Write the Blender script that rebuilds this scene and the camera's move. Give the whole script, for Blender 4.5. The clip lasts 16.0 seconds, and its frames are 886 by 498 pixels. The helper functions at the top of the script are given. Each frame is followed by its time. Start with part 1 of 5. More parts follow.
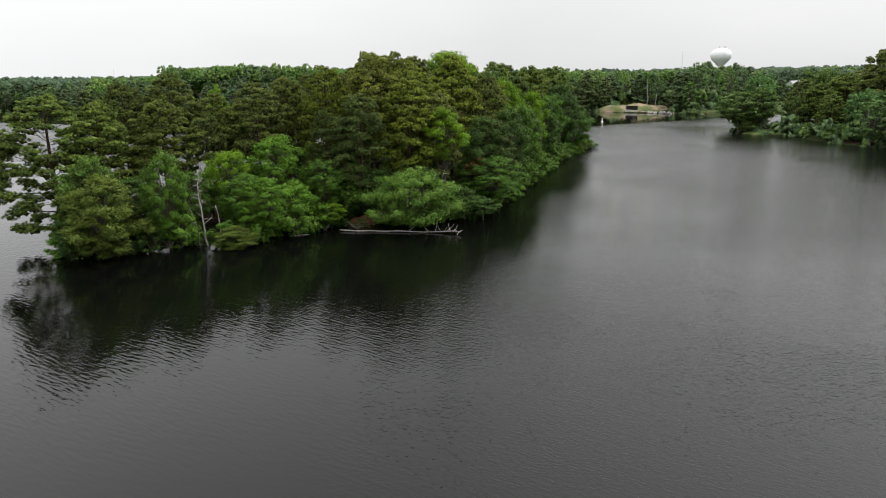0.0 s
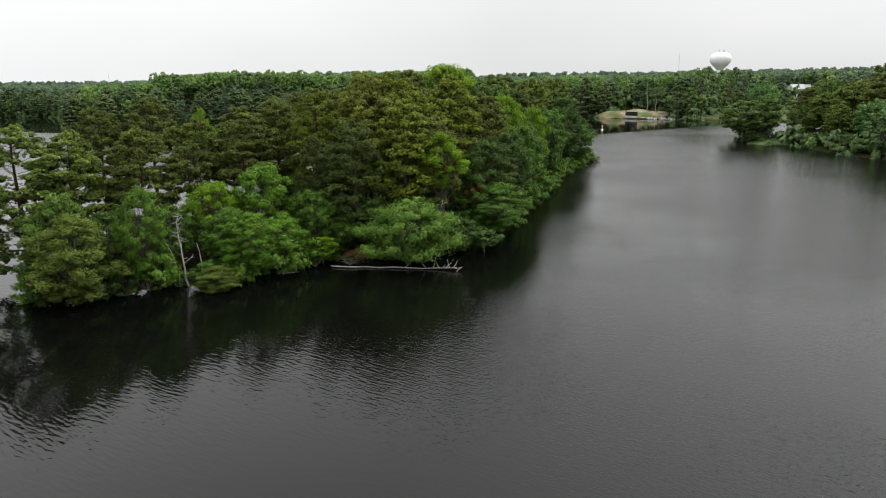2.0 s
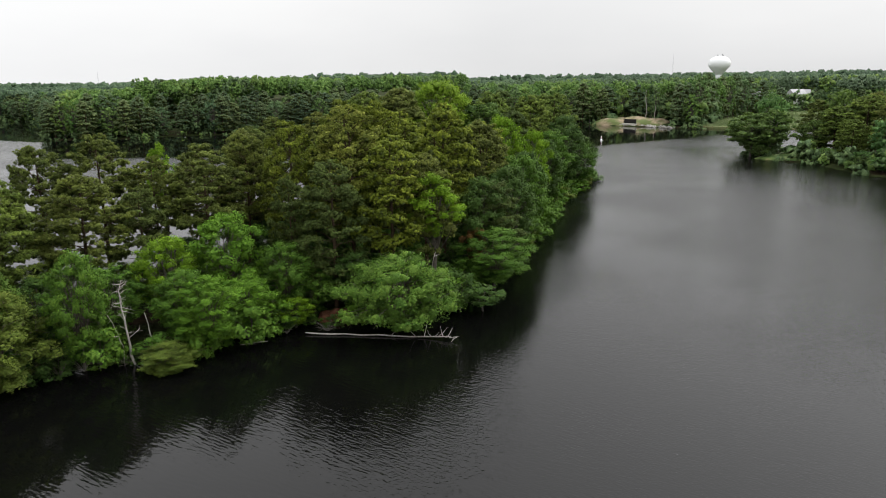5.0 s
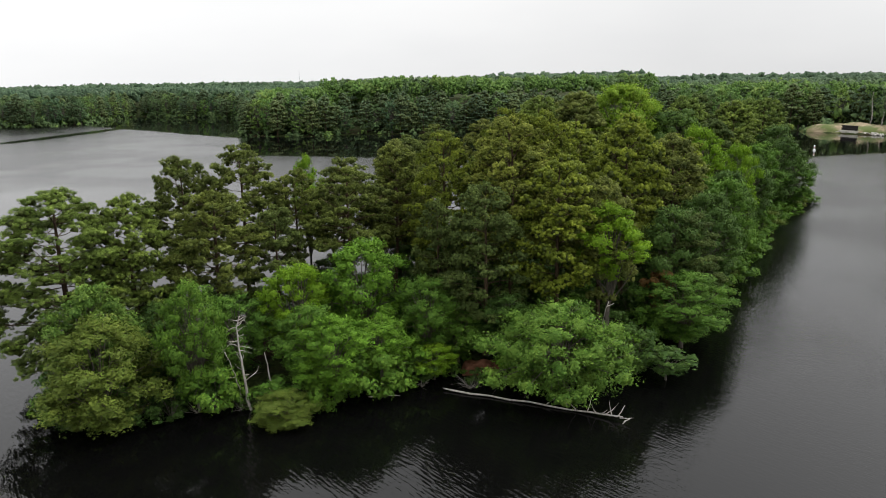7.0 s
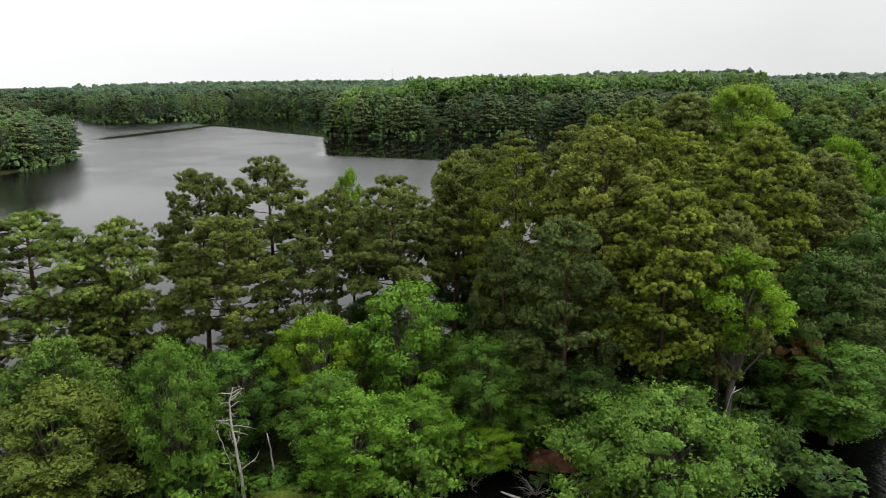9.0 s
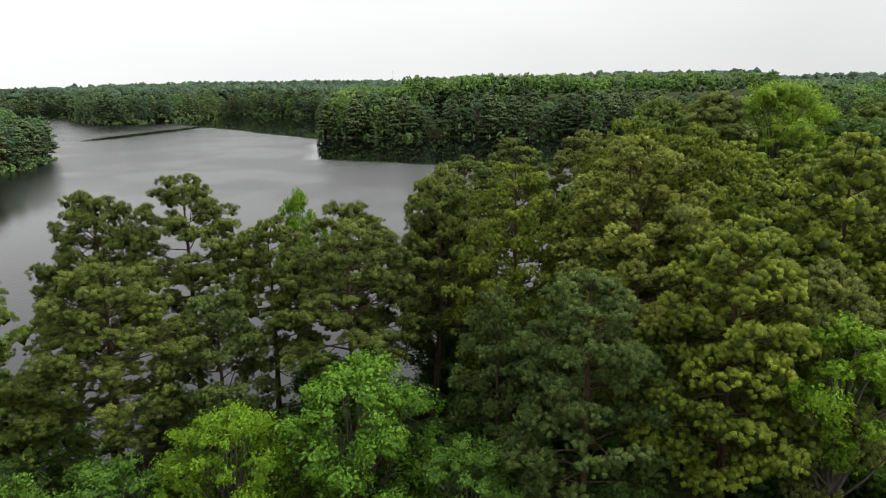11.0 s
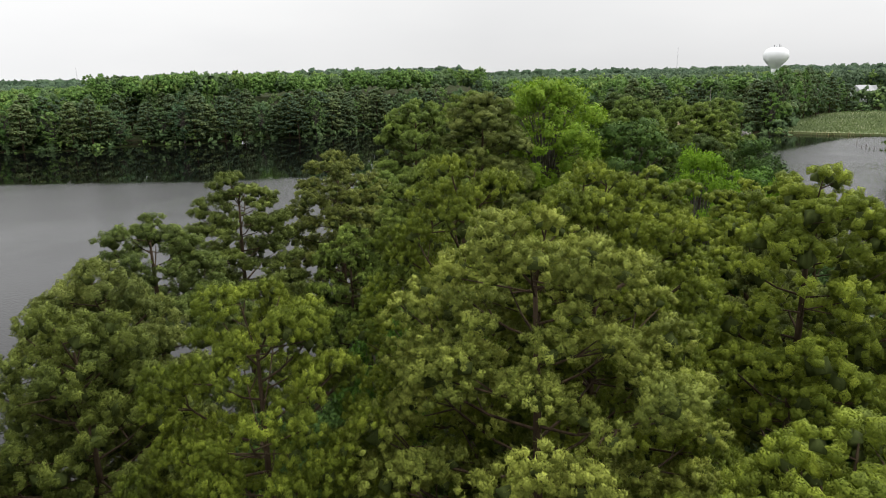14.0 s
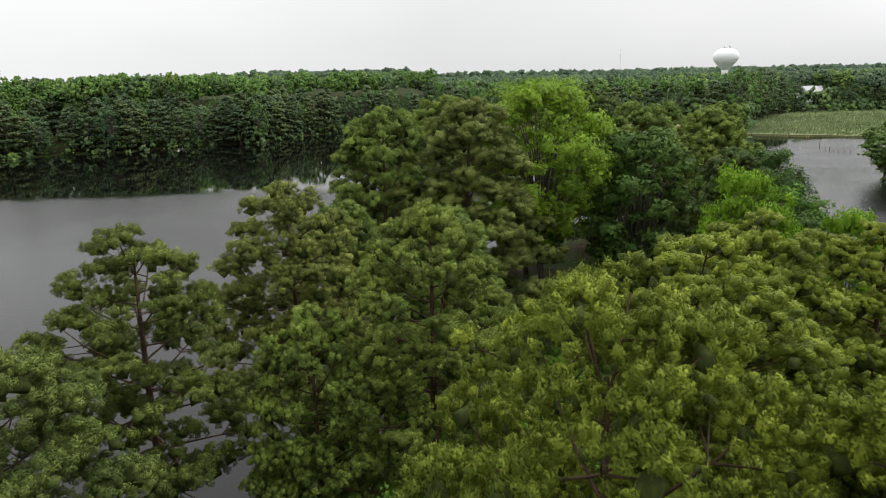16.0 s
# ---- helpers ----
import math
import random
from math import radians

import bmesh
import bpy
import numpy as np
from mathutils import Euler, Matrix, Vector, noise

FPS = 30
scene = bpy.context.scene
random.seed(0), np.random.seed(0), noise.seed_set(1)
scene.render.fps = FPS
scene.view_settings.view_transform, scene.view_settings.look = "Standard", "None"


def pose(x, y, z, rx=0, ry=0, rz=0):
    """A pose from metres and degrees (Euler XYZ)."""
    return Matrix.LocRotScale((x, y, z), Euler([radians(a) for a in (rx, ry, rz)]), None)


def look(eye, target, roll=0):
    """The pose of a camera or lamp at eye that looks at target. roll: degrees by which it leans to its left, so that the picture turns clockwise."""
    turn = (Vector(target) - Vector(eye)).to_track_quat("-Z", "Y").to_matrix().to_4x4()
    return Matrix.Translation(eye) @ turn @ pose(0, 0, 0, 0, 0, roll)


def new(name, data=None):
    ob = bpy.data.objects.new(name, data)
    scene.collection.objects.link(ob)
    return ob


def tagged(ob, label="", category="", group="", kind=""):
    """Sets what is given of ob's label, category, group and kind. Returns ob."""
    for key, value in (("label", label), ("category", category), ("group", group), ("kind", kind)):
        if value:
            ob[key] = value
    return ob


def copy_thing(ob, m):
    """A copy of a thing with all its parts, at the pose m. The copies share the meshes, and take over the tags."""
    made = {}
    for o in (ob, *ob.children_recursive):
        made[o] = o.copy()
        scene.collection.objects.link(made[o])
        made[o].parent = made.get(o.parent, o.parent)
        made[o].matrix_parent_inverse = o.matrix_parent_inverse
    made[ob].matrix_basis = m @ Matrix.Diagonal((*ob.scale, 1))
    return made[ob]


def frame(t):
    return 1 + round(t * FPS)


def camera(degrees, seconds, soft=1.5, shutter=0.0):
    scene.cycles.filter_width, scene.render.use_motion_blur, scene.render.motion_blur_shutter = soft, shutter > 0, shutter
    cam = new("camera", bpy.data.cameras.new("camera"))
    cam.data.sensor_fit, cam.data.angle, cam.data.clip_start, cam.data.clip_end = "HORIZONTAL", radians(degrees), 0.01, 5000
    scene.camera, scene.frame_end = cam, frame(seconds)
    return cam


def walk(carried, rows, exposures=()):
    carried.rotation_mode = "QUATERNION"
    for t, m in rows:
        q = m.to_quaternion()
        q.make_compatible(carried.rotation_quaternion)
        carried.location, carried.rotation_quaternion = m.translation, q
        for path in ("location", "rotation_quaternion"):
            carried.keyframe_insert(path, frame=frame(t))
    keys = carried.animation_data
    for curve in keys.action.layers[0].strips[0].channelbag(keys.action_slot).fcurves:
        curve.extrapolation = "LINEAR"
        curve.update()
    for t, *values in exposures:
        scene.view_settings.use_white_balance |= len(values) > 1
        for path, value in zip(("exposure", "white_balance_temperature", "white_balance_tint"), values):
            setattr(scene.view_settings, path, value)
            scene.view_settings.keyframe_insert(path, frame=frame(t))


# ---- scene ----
# ---- camera and its flight ----
cam = camera(66.0, 16.0, soft=1.0, shutter=0.12)
PATH = [
    (0, (1.595, 0.82, 16.376), (1.538, 2.761, 15.895), -0.8),
    (0.5, (1.48, 1.943, 17.136), (1.427, 3.882, 16.65), -0.7),
    (1, (1.428, 3.395, 17.595), (1.377, 5.335, 17.113), -0.8),
    (1.5, (1.388, 4.896, 18.209), (1.338, 6.837, 17.729), -1.0),
    (2, (1.336, 6.565, 18.857), (1.287, 8.507, 18.378), -1.0),
    (2.5, (1.371, 8.139, 19.677), (1.322, 10.08, 19.196), -0.9),
    (3, (1.335, 10.023, 20.386), (1.287, 11.964, 19.907), -1.0),
    (3.5, (1.36, 11.704, 21.147), (1.311, 13.645, 20.667), -1.0),
    (5.8, (0.983, 21.765, 22.521), (0.961, 23.705, 22.038), -0.9),
    (6, (0.821, 22.95, 22.626), (0.734, 24.889, 22.143), -0.9),
    (6.5, (0.915, 26.114, 22.722), (0.504, 28.011, 22.243), -1.0),
    (7, (0.785, 29.543, 22.839), (0.262, 31.413, 22.36), -0.9),
    (7.5, (0.373, 32.963, 22.916), (-0.22, 34.812, 22.437), -0.9),
    (8, (-0.122, 36.466, 22.886), (-0.835, 38.273, 22.409), -0.8),
    (8.2, (-0.444, 37.852, 22.898), (-1.183, 39.648, 22.42), -0.7),
    (10.3, (-3.764, 50.603, 22.46), (-4.535, 52.386, 21.981), -0.7),
    (10.5, (-4.229, 52.003, 22.392), (-4.999, 53.787, 21.916), -0.7),
    (11, (-5.373, 55.461, 22.424), (-6.14, 57.245, 21.946), -0.7),
    (11.5, (-6.49, 58.923, 22.447), (-7.13, 60.756, 21.966), -0.8),
    (12, (-7.664, 62.251, 22.485), (-8.141, 64.131, 21.998), -0.8),
    (12.5, (-8.771, 65.493, 22.508), (-9.107, 67.402, 22.018), -0.9),
    (13, (-9.793, 68.65, 22.549), (-10.004, 70.577, 22.056), -0.9),
    (13.5, (-10.705, 71.899, 22.536), (-10.816, 73.834, 22.041), -1.0),
    (14, (-11.537, 75.105, 22.555), (-11.54, 77.043, 22.059), -1.1),
    (14.5, (-12.24, 78.342, 22.565), (-12.149, 80.277, 22.069), -1.1),
    (15, (-12.846, 81.651, 22.551), (-12.71, 83.584, 22.055), -1.1),
    (15.5, (-13.297, 84.999, 22.515), (-13.15, 86.931, 22.021), -1.1),
    (16, (-13.634, 88.068, 22.537), (-13.486, 90.0, 22.043), -1.2),
]
walk(cam, [(t, look(eye, target, roll)) for t, eye, target, roll in PATH])

# ---- world, sun ----
SUN_AZ, SUN_EL = radians(62), radians(50)     # bright part of the cloud deck: high on the right
world = bpy.data.worlds.new("overcast_sky")
scene.world = world
world.use_nodes = True
wn, wl = world.node_tree.nodes, world.node_tree.links
wn.clear()
w_out = wn.new("ShaderNodeOutputWorld")
w_bg = wn.new("ShaderNodeBackground")
w_sky = wn.new("ShaderNodeTexSky")
w_sky.sky_type = "NISHITA"
w_sky.sun_disc = False
w_sky.sun_elevation, w_sky.sun_rotation = SUN_EL, SUN_AZ
w_sky.air_density, w_sky.dust_density = 1.0, 4.0
w_grey = wn.new("ShaderNodeHueSaturation")
w_grey.inputs["Saturation"].default_value = 0.08
w_grey.inputs["Value"].default_value = 0.03
wl.new(w_sky.outputs["Color"], w_grey.inputs["Color"])
w_co = wn.new("ShaderNodeTexCoord")
w_map = wn.new("ShaderNodeMapping")
w_map.inputs["Scale"].default_value = (1.2, 1.2, 4.0)
w_noise = wn.new("ShaderNodeTexNoise")
w_noise.inputs["Scale"].default_value = 1.6
w_noise.inputs["Detail"].default_value = 5
wl.new(w_co.outputs["Generated"], w_map.inputs["Vector"])
wl.new(w_map.outputs["Vector"], w_noise.inputs["Vector"])
w_ramp = wn.new("ShaderNodeValToRGB")
w_ramp.color_ramp.elements[0].position, w_ramp.color_ramp.elements[0].color = 0.3, (0.84, 0.845, 0.855, 1)
w_ramp.color_ramp.elements[1].position, w_ramp.color_ramp.elements[1].color = 0.7, (0.94, 0.94, 0.94, 1)
wl.new(w_noise.outputs["Fac"], w_ramp.inputs["Fac"])
w_up = wn.new("ShaderNodeSeparateXYZ")
wl.new(w_co.outputs["Generated"], w_up.inputs[0])
w_glow = wn.new("ShaderNodeMapRange")              # an overcast sky is brighter overhead than at the horizon
w_glow.inputs["From Min"].default_value, w_glow.inputs["From Max"].default_value = 0.20, 1.0
w_glow.inputs["To Min"].default_value, w_glow.inputs["To Max"].default_value = 0.85, 2.0
wl.new(w_up.outputs["Z"], w_glow.inputs["Value"])
w_dot = wn.new("ShaderNodeVectorMath")
w_dot.operation = "DOT_PRODUCT"
w_dot.inputs[1].default_value = (math.sin(SUN_AZ) * math.cos(SUN_EL), math.cos(SUN_AZ) * math.cos(SUN_EL), math.sin(SUN_EL))
wl.new(w_co.outputs["Generated"], w_dot.inputs[0])
w_veil = wn.new("ShaderNodeMapRange")              # the cloud is brightest before the sun
w_veil.inputs["From Min"].default_value, w_veil.inputs["From Max"].default_value = 0.6, 1.0
w_veil.inputs["To Min"].default_value, w_veil.inputs["To Max"].default_value = 1.0, 1.6
wl.new(w_dot.outputs["Value"], w_veil.inputs["Value"])
w_part = wn.new("ShaderNodeMath")
w_part.operation = "MULTIPLY"
wl.new(w_glow.outputs["Result"], w_part.inputs[0])
wl.new(w_veil.outputs["Result"], w_part.inputs[1])
w_mul = wn.new("ShaderNodeVectorMath")
w_mul.operation = "SCALE"
wl.new(w_ramp.outputs["Color"], w_mul.inputs[0])
wl.new(w_part.outputs[0], w_mul.inputs["Scale"])
w_add = wn.new("ShaderNodeVectorMath")
w_add.operation = "ADD"
w_side = wn.new("ShaderNodeVectorMath")
w_side.operation = "DOT_PRODUCT"
w_side.inputs[1].default_value = (-0.95, 0.31, 0.0)
wl.new(w_co.outputs["Generated"], w_side.inputs[0])
w_thin = wn.new("ShaderNodeMapRange")
w_thin.inputs["From Min"].default_value, w_thin.inputs["From Max"].default_value = 0.25, 0.95
w_thin.inputs["To Min"].default_value, w_thin.inputs["To Max"].default_value = 0.98, 1.28
wl.new(w_side.outputs["Value"], w_thin.inputs["Value"])
w_both = wn.new("ShaderNodeVectorMath")
w_both.operation = "SCALE"
wl.new(w_mul.outputs[0], w_both.inputs[0])
wl.new(w_thin.outputs["Result"], w_both.inputs["Scale"])
wl.new(w_both.outputs[0], w_add.inputs[0])
wl.new(w_grey.outputs["Color"], w_add.inputs[1])
wl.new(w_add.outputs[0], w_bg.inputs["Color"])
w_bg.inputs["Strength"].default_value = 1.0
wl.new(w_bg.outputs[0], w_out.inputs[0])

sun_data = bpy.data.lights.new("sun", "SUN")
sun_data.energy, sun_data.angle, sun_data.color = 1.3, radians(25), (1.0, 0.97, 0.92)
sun = new("sun", sun_data)
sun.matrix_world = look((-200, 100, 300), (-200 - math.sin(SUN_AZ) * math.cos(SUN_EL), 100 - math.cos(SUN_AZ) * math.cos(SUN_EL), 300 - math.sin(SUN_EL)))


# ---- materials ----
def material(name):
    m = bpy.data.materials.new(name)
    m.use_nodes = True
    n = m.node_tree.nodes
    return m, n, m.node_tree.links, n["Principled BSDF"]


def mix_node(n, l, fac, a, b, blend="MIX"):
    x = n.new("ShaderNodeMix")
    x.data_type, x.blend_type = "RGBA", blend
    for socket, value in ((0, fac), (6, a), (7, b)):
        if isinstance(value, (int, float)):
            x.inputs[socket].default_value = value
        elif isinstance(value, tuple):
            x.inputs[socket].default_value = (*value, 1)
        else:
            l.new(value, x.inputs[socket])
    return x.outputs[2]


def noise_node(n, l, scale, detail=4, stretch=(1, 1, 1), rot=(0, 0, 0), coords="Object", rough=0.5):
    co, mp, t = n.new("ShaderNodeTexCoord"), n.new("ShaderNodeMapping"), n.new("ShaderNodeTexNoise")
    mp.inputs["Scale"].default_value, mp.inputs["Rotation"].default_value = stretch, rot
    t.inputs["Scale"].default_value, t.inputs["Detail"].default_value, t.inputs["Roughness"].default_value = scale, detail, rough
    l.new(co.outputs[coords], mp.inputs["Vector"])
    l.new(mp.outputs["Vector"], t.inputs["Vector"])
    return t.outputs["Fac"]


def ramp_node(n, l, fac, stops):
    r = n.new("ShaderNodeValToRGB")
    while len(r.color_ramp.elements) < len(stops):
        r.color_ramp.elements.new(0.5)
    for e, (p, c) in zip(r.color_ramp.elements, stops):
        e.position, e.color = p, (*c, 1)
    l.new(fac, r.inputs["Fac"])
    return r.outputs["Color"]


def foliage(name, dark, light, patch=0.35, clear=0.25, grain=14.0, lace=0.46, fleck=1.0, bough=1.2, kin=1.0):
    """Leaves: colour shifts from leaf to leaf, from bough to bough and from tree to tree; light comes through."""
    m, n, l, p = material(name)
    geo, info = n.new("ShaderNodeNewGeometry"), n.new("ShaderNodeObjectInfo")
    leaf = mix_node(n, l, geo.outputs["Random Per Island"], dark, light)
    tone = ramp_node(n, l, noise_node(n, l, patch, 3), [(0.32, (1 - 0.25 * bough, 1 - 0.23 * bough, 1 - 0.26 * bough)), (0.68, (1 + 0.2 * bough, 1 + 0.18 * bough, 1 + 0.1 * bough))])
    leaf = mix_node(n, l, 1.0, leaf, tone, "MULTIPLY")
    tree = ramp_node(n, l, info.outputs["Random"], [(0.0, (1 - 0.3 * kin, 1 - 0.22 * kin, 1 - 0.14 * kin)), (0.5, (1.0, 1.0, 1.0)), (1.0, (1 + 0.26 * kin, 1 + 0.16 * kin, 1 - 0.08 * kin))])
    leaf = mix_node(n, l, 1.0, leaf, tree, "MULTIPLY")
    fine = noise_node(n, l, grain, 3, rough=0.7)
    leaf = mix_node(n, l, 1.0, leaf, ramp_node(n, l, fine, [(0.40, (1 - 0.58 * fleck, 1 - 0.55 * fleck, 1 - 0.58 * fleck)), (0.54, (0.97, 0.98, 0.95)), (0.70, (1 + 0.75 * fleck, 1 + 0.65 * fleck, 1 + 0.4 * fleck))]), "MULTIPLY")
    bump = n.new("ShaderNodeBump")
    bump.inputs["Strength"].default_value, bump.inputs["Distance"].default_value = 0.7, 0.6 / grain
    l.new(fine, bump.inputs["Height"])
    l.new(bump.outputs[0], p.inputs["Normal"])
    l.new(leaf, p.inputs["Base Color"])
    p.inputs["Roughness"].default_value = 0.65
    p.inputs["Specular IOR Level"].default_value = 0.12
    tr, ms = n.new("ShaderNodeBsdfTranslucent"), n.new("ShaderNodeMixShader")
    l.new(mix_node(n, l, 1.0, leaf, (1.15, 1.25, 0.6), "MULTIPLY"), tr.inputs["Color"])
    ms.inputs[0].default_value = clear
    out = n["Material Output"]
    l.new(p.outputs[0], ms.inputs[1])
    l.new(tr.outputs[0], ms.inputs[2])
    l.new(ms.outputs[0], out.inputs[0])
    if lace:
        # gaps between the needles or leaves of a spray
        gap, hole, cut = n.new("ShaderNodeMath"), n.new("ShaderNodeBsdfTransparent"), n.new("ShaderNodeMixShader")
        gap.operation = "GREATER_THAN"
        gap.inputs[1].default_value = lace
        l.new(fine, gap.inputs[0])
        l.new(gap.outputs[0], cut.inputs[0])
        l.new(hole.outputs[0], cut.inputs[1])
        l.new(ms.outputs[0], cut.inputs[2])
        l.new(cut.outputs[0], out.inputs[0])
    return m


def bark(name, dark, light, scale=6.0):
    m, n, l, p = material(name)
    f = noise_node(n, l, scale, 6, (1, 1, 0.25))
    l.new(ramp_node(n, l, f, [(0.3, dark), (0.7, light)]), p.inputs["Base Color"])
    p.inputs["Roughness"].default_value = 0.9
    p.inputs["Specular IOR Level"].default_value = 0.08
    b = n.new("ShaderNodeBump")
    b.inputs["Strength"].default_value, b.inputs["Distance"].default_value = 0.6, 0.03
    l.new(f, b.inputs["Height"])
    l.new(b.outputs[0], p.inputs["Normal"])
    return m


def plain(name, colour, rough=0.6, metal=0.0, vary=0.12, scale=1.5):
    m, n, l, p = material(name)
    f = noise_node(n, l, scale, 5)
    lo, hi = tuple(c * (1 - vary) for c in colour), tuple(min(1, c * (1 + vary)) for c in colour)
    l.new(ramp_node(n, l, f, [(0.3, lo), (0.7, hi)]), p.inputs["Base Color"])
    p.inputs["Roughness"].default_value, p.inputs["Metallic"].default_value = rough, metal
    return m


PINE = foliage("pine_needles", (0.071, 0.107, 0.020), (0.179, 0.248, 0.055), kin=0.5, patch=0.55, clear=0.1, grain=24, fleck=0.6, lace=0.505, bough=1.7)
PINE_FINE = foliage("fine_pine_needles", (0.075, 0.107, 0.020), (0.187, 0.247, 0.053), patch=0.55, clear=0.1, grain=24, fleck=0.6, lace=0.505, bough=1.5, kin=0.15)
# brighter, yellower pine: light on the nearer crowns put into the colour
PINE_SUNNY = foliage("yellow_lit_pine_needles", (0.084, 0.113, 0.011), (0.219, 0.269, 0.036), kin=0.15, patch=0.55, clear=0.1, grain=30, fleck=0.6, lace=0.48, bough=1.7)
PINE_PALE = foliage("pale_pine_needles", (0.133, 0.160, 0.028), (0.293, 0.332, 0.074), kin=0.15, patch=0.55, clear=0.1, grain=30, fleck=0.6, lace=0.48, bough=1.5)
PINE_BROWN = foliage("brownish_pine_needles", (0.080, 0.098, 0.019), (0.181, 0.211, 0.060), patch=0.55, clear=0.1, grain=24, fleck=0.6, lace=0.505, bough=1.6, kin=0.3)
PINE_OLIVE = foliage("olive_pine_needles", (0.060, 0.079, 0.014), (0.142, 0.178, 0.044), patch=0.55, clear=0.1, grain=24, fleck=0.6, lace=0.505, bough=1.6, kin=0.3)
PINE_DARK = foliage("dark_pine_needles", (0.051, 0.076, 0.018), (0.130, 0.171, 0.048), patch=0.5, clear=0.1, grain=24, fleck=0.6, lace=0.505, bough=1.6)
LEAF_BRIGHT = foliage("bright_leaves", (0.065, 0.153, 0.012), (0.133, 0.257, 0.026), clear=0.10, grain=12, kin=0.12, fleck=0.9)
LEAF_LIME = foliage("lime_leaves", (0.100, 0.204, 0.011), (0.195, 0.319, 0.025), clear=0.28, grain=12, kin=0.12, fleck=0.9)
LEAF_TALL = foliage("tall_tree_leaves", (0.123, 0.217, 0.018), (0.221, 0.328, 0.038), clear=0.24, grain=9, kin=0.05, fleck=0.9)
LEAF_GREEN = foliage("green_leaves", (0.047, 0.114, 0.014), (0.107, 0.198, 0.028), clear=0.10, grain=12, kin=0.45, fleck=0.9)
LEAF_DARK = foliage("dark_leaves", (0.033, 0.075, 0.016), (0.075, 0.132, 0.028), clear=0.10, grain=12, kin=0.45, fleck=0.9)
LEAF_BLUE = foliage("blue_green_leaves", (0.051, 0.116, 0.022), (0.121, 0.198, 0.041), clear=0.10, grain=12, kin=0.45, fleck=0.9)
LEAF_YELLOW = foliage("yellow_green_leaves", (0.082, 0.125, 0.019), (0.147, 0.185, 0.035), clear=0.10, grain=14, kin=0.45, fleck=0.8)
LEAF_RUST = foliage("rusty_dying_leaves", (0.107, 0.061, 0.023), (0.180, 0.107, 0.041), clear=0.2, grain=7)
LEAF_SOFT = foliage("soft_green_leaves", (0.063, 0.139, 0.019), (0.133, 0.221, 0.035), clear=0.10, grain=12, kin=0.45, fleck=0.9)
# FAR_* and LEAF_FAR: paler and bluer, aerial haze mixed into the base colour
FAR_PINE = foliage("haze_tinted_needles", (0.112, 0.167, 0.098), (0.175, 0.238, 0.138), grain=3.2, lace=0.36, fleck=0.7)
FAR_GREEN = foliage("haze_tinted_leaves", (0.095, 0.179, 0.058), (0.178, 0.277, 0.090), grain=3.2, lace=0, fleck=0.7)
FAR_BRIGHT = foliage("haze_tinted_bright_leaves", (0.085, 0.180, 0.050), (0.156, 0.271, 0.082), grain=3.2, lace=0, fleck=0.7)
FAR_DARK = foliage("haze_tinted_dark_leaves", (0.080, 0.144, 0.072), (0.143, 0.220, 0.108), grain=3.2, lace=0, fleck=0.7)
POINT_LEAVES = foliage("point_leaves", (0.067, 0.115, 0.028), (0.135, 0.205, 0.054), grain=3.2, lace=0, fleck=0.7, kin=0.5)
LEAF_FAR = foliage("haze_tinted_hill_leaves", (0.077, 0.131, 0.077), (0.135, 0.195, 0.116), patch=0.02, grain=1.2, lace=0)
BARK = bark("pine_bark", (0.032, 0.022, 0.013), (0.095, 0.066, 0.042))
# dark lumps within the pine crowns: the shade between tufts as a colour
CROWN_SHADE = bark("shade_coloured_crown_core", (0.030, 0.042, 0.010), (0.070, 0.088, 0.024), 9.0)
BARK_GREY = bark("grey_bark", (0.05, 0.044, 0.036), (0.14, 0.125, 0.105))
DEAD = bark("bleached_dead_wood", (0.20, 0.18, 0.16), (0.47, 0.44, 0.40))
DEAD_GREY = bark("grey_dead_twigs", (0.10, 0.092, 0.08), (0.22, 0.20, 0.18))
REED = foliage("reeds", (0.139, 0.176, 0.066), (0.213, 0.254, 0.107), patch=0.03, clear=0.25, grain=2.5, lace=0, fleck=0.3)
REED_DRY = foliage("dry_reeds", (0.149, 0.107, 0.053), (0.256, 0.192, 0.096), patch=0.05, clear=0.1, grain=2.5, lace=0)

# lake water: dark, stained, with wind ripples
WATER, n, l, p = material("lake_water")
p.inputs["Base Color"].default_value = (0.002, 0.002, 0.002, 1)
p.inputs["IOR"].default_value = 1.33


def ripple(n, l, scale, detail, crest, turn):
    """Wave height: noise drawn out along the crests, which run at an angle."""
    co, mp, t = n.new("ShaderNodeTexCoord"), n.new("ShaderNodeMapping"), n.new("ShaderNodeTexNoise")
    mp.vector_type = "TEXTURE"
    mp.inputs["Rotation"].default_value, mp.inputs["Scale"].default_value = (0, 0, radians(turn)), (crest, 1, 1)
    t.inputs["Scale"].default_value, t.inputs["Detail"].default_value = scale, detail
    l.new(co.outputs["Object"], mp.inputs["Vector"])
    l.new(mp.outputs["Vector"], t.inputs["Vector"])
    return t.outputs["Fac"]


def calc(n, l, op, a, b=0.0, c=0.0):
    """One step of arithmetic on sockets or numbers."""
    m = n.new("ShaderNodeMath")
    m.operation = op
    for socket, value in zip(m.inputs, (a, b, c)):
        if isinstance(value, (int, float)):
            socket.default_value = value
        else:
            l.new(value, socket)
    return m.outputs[0]


def slope(n, l, value, lo, hi, at_lo, at_hi):
    """Ease from one level to another between two values."""
    m = n.new("ShaderNodeMapRange")
    m.interpolation_type = "SMOOTHSTEP"
    for key, v in (("From Min", lo), ("From Max", hi), ("To Min", at_lo), ("To Max", at_hi)):
        m.inputs[key].default_value = v
    l.new(value, m.inputs["Value"])
    return m.outputs["Result"]


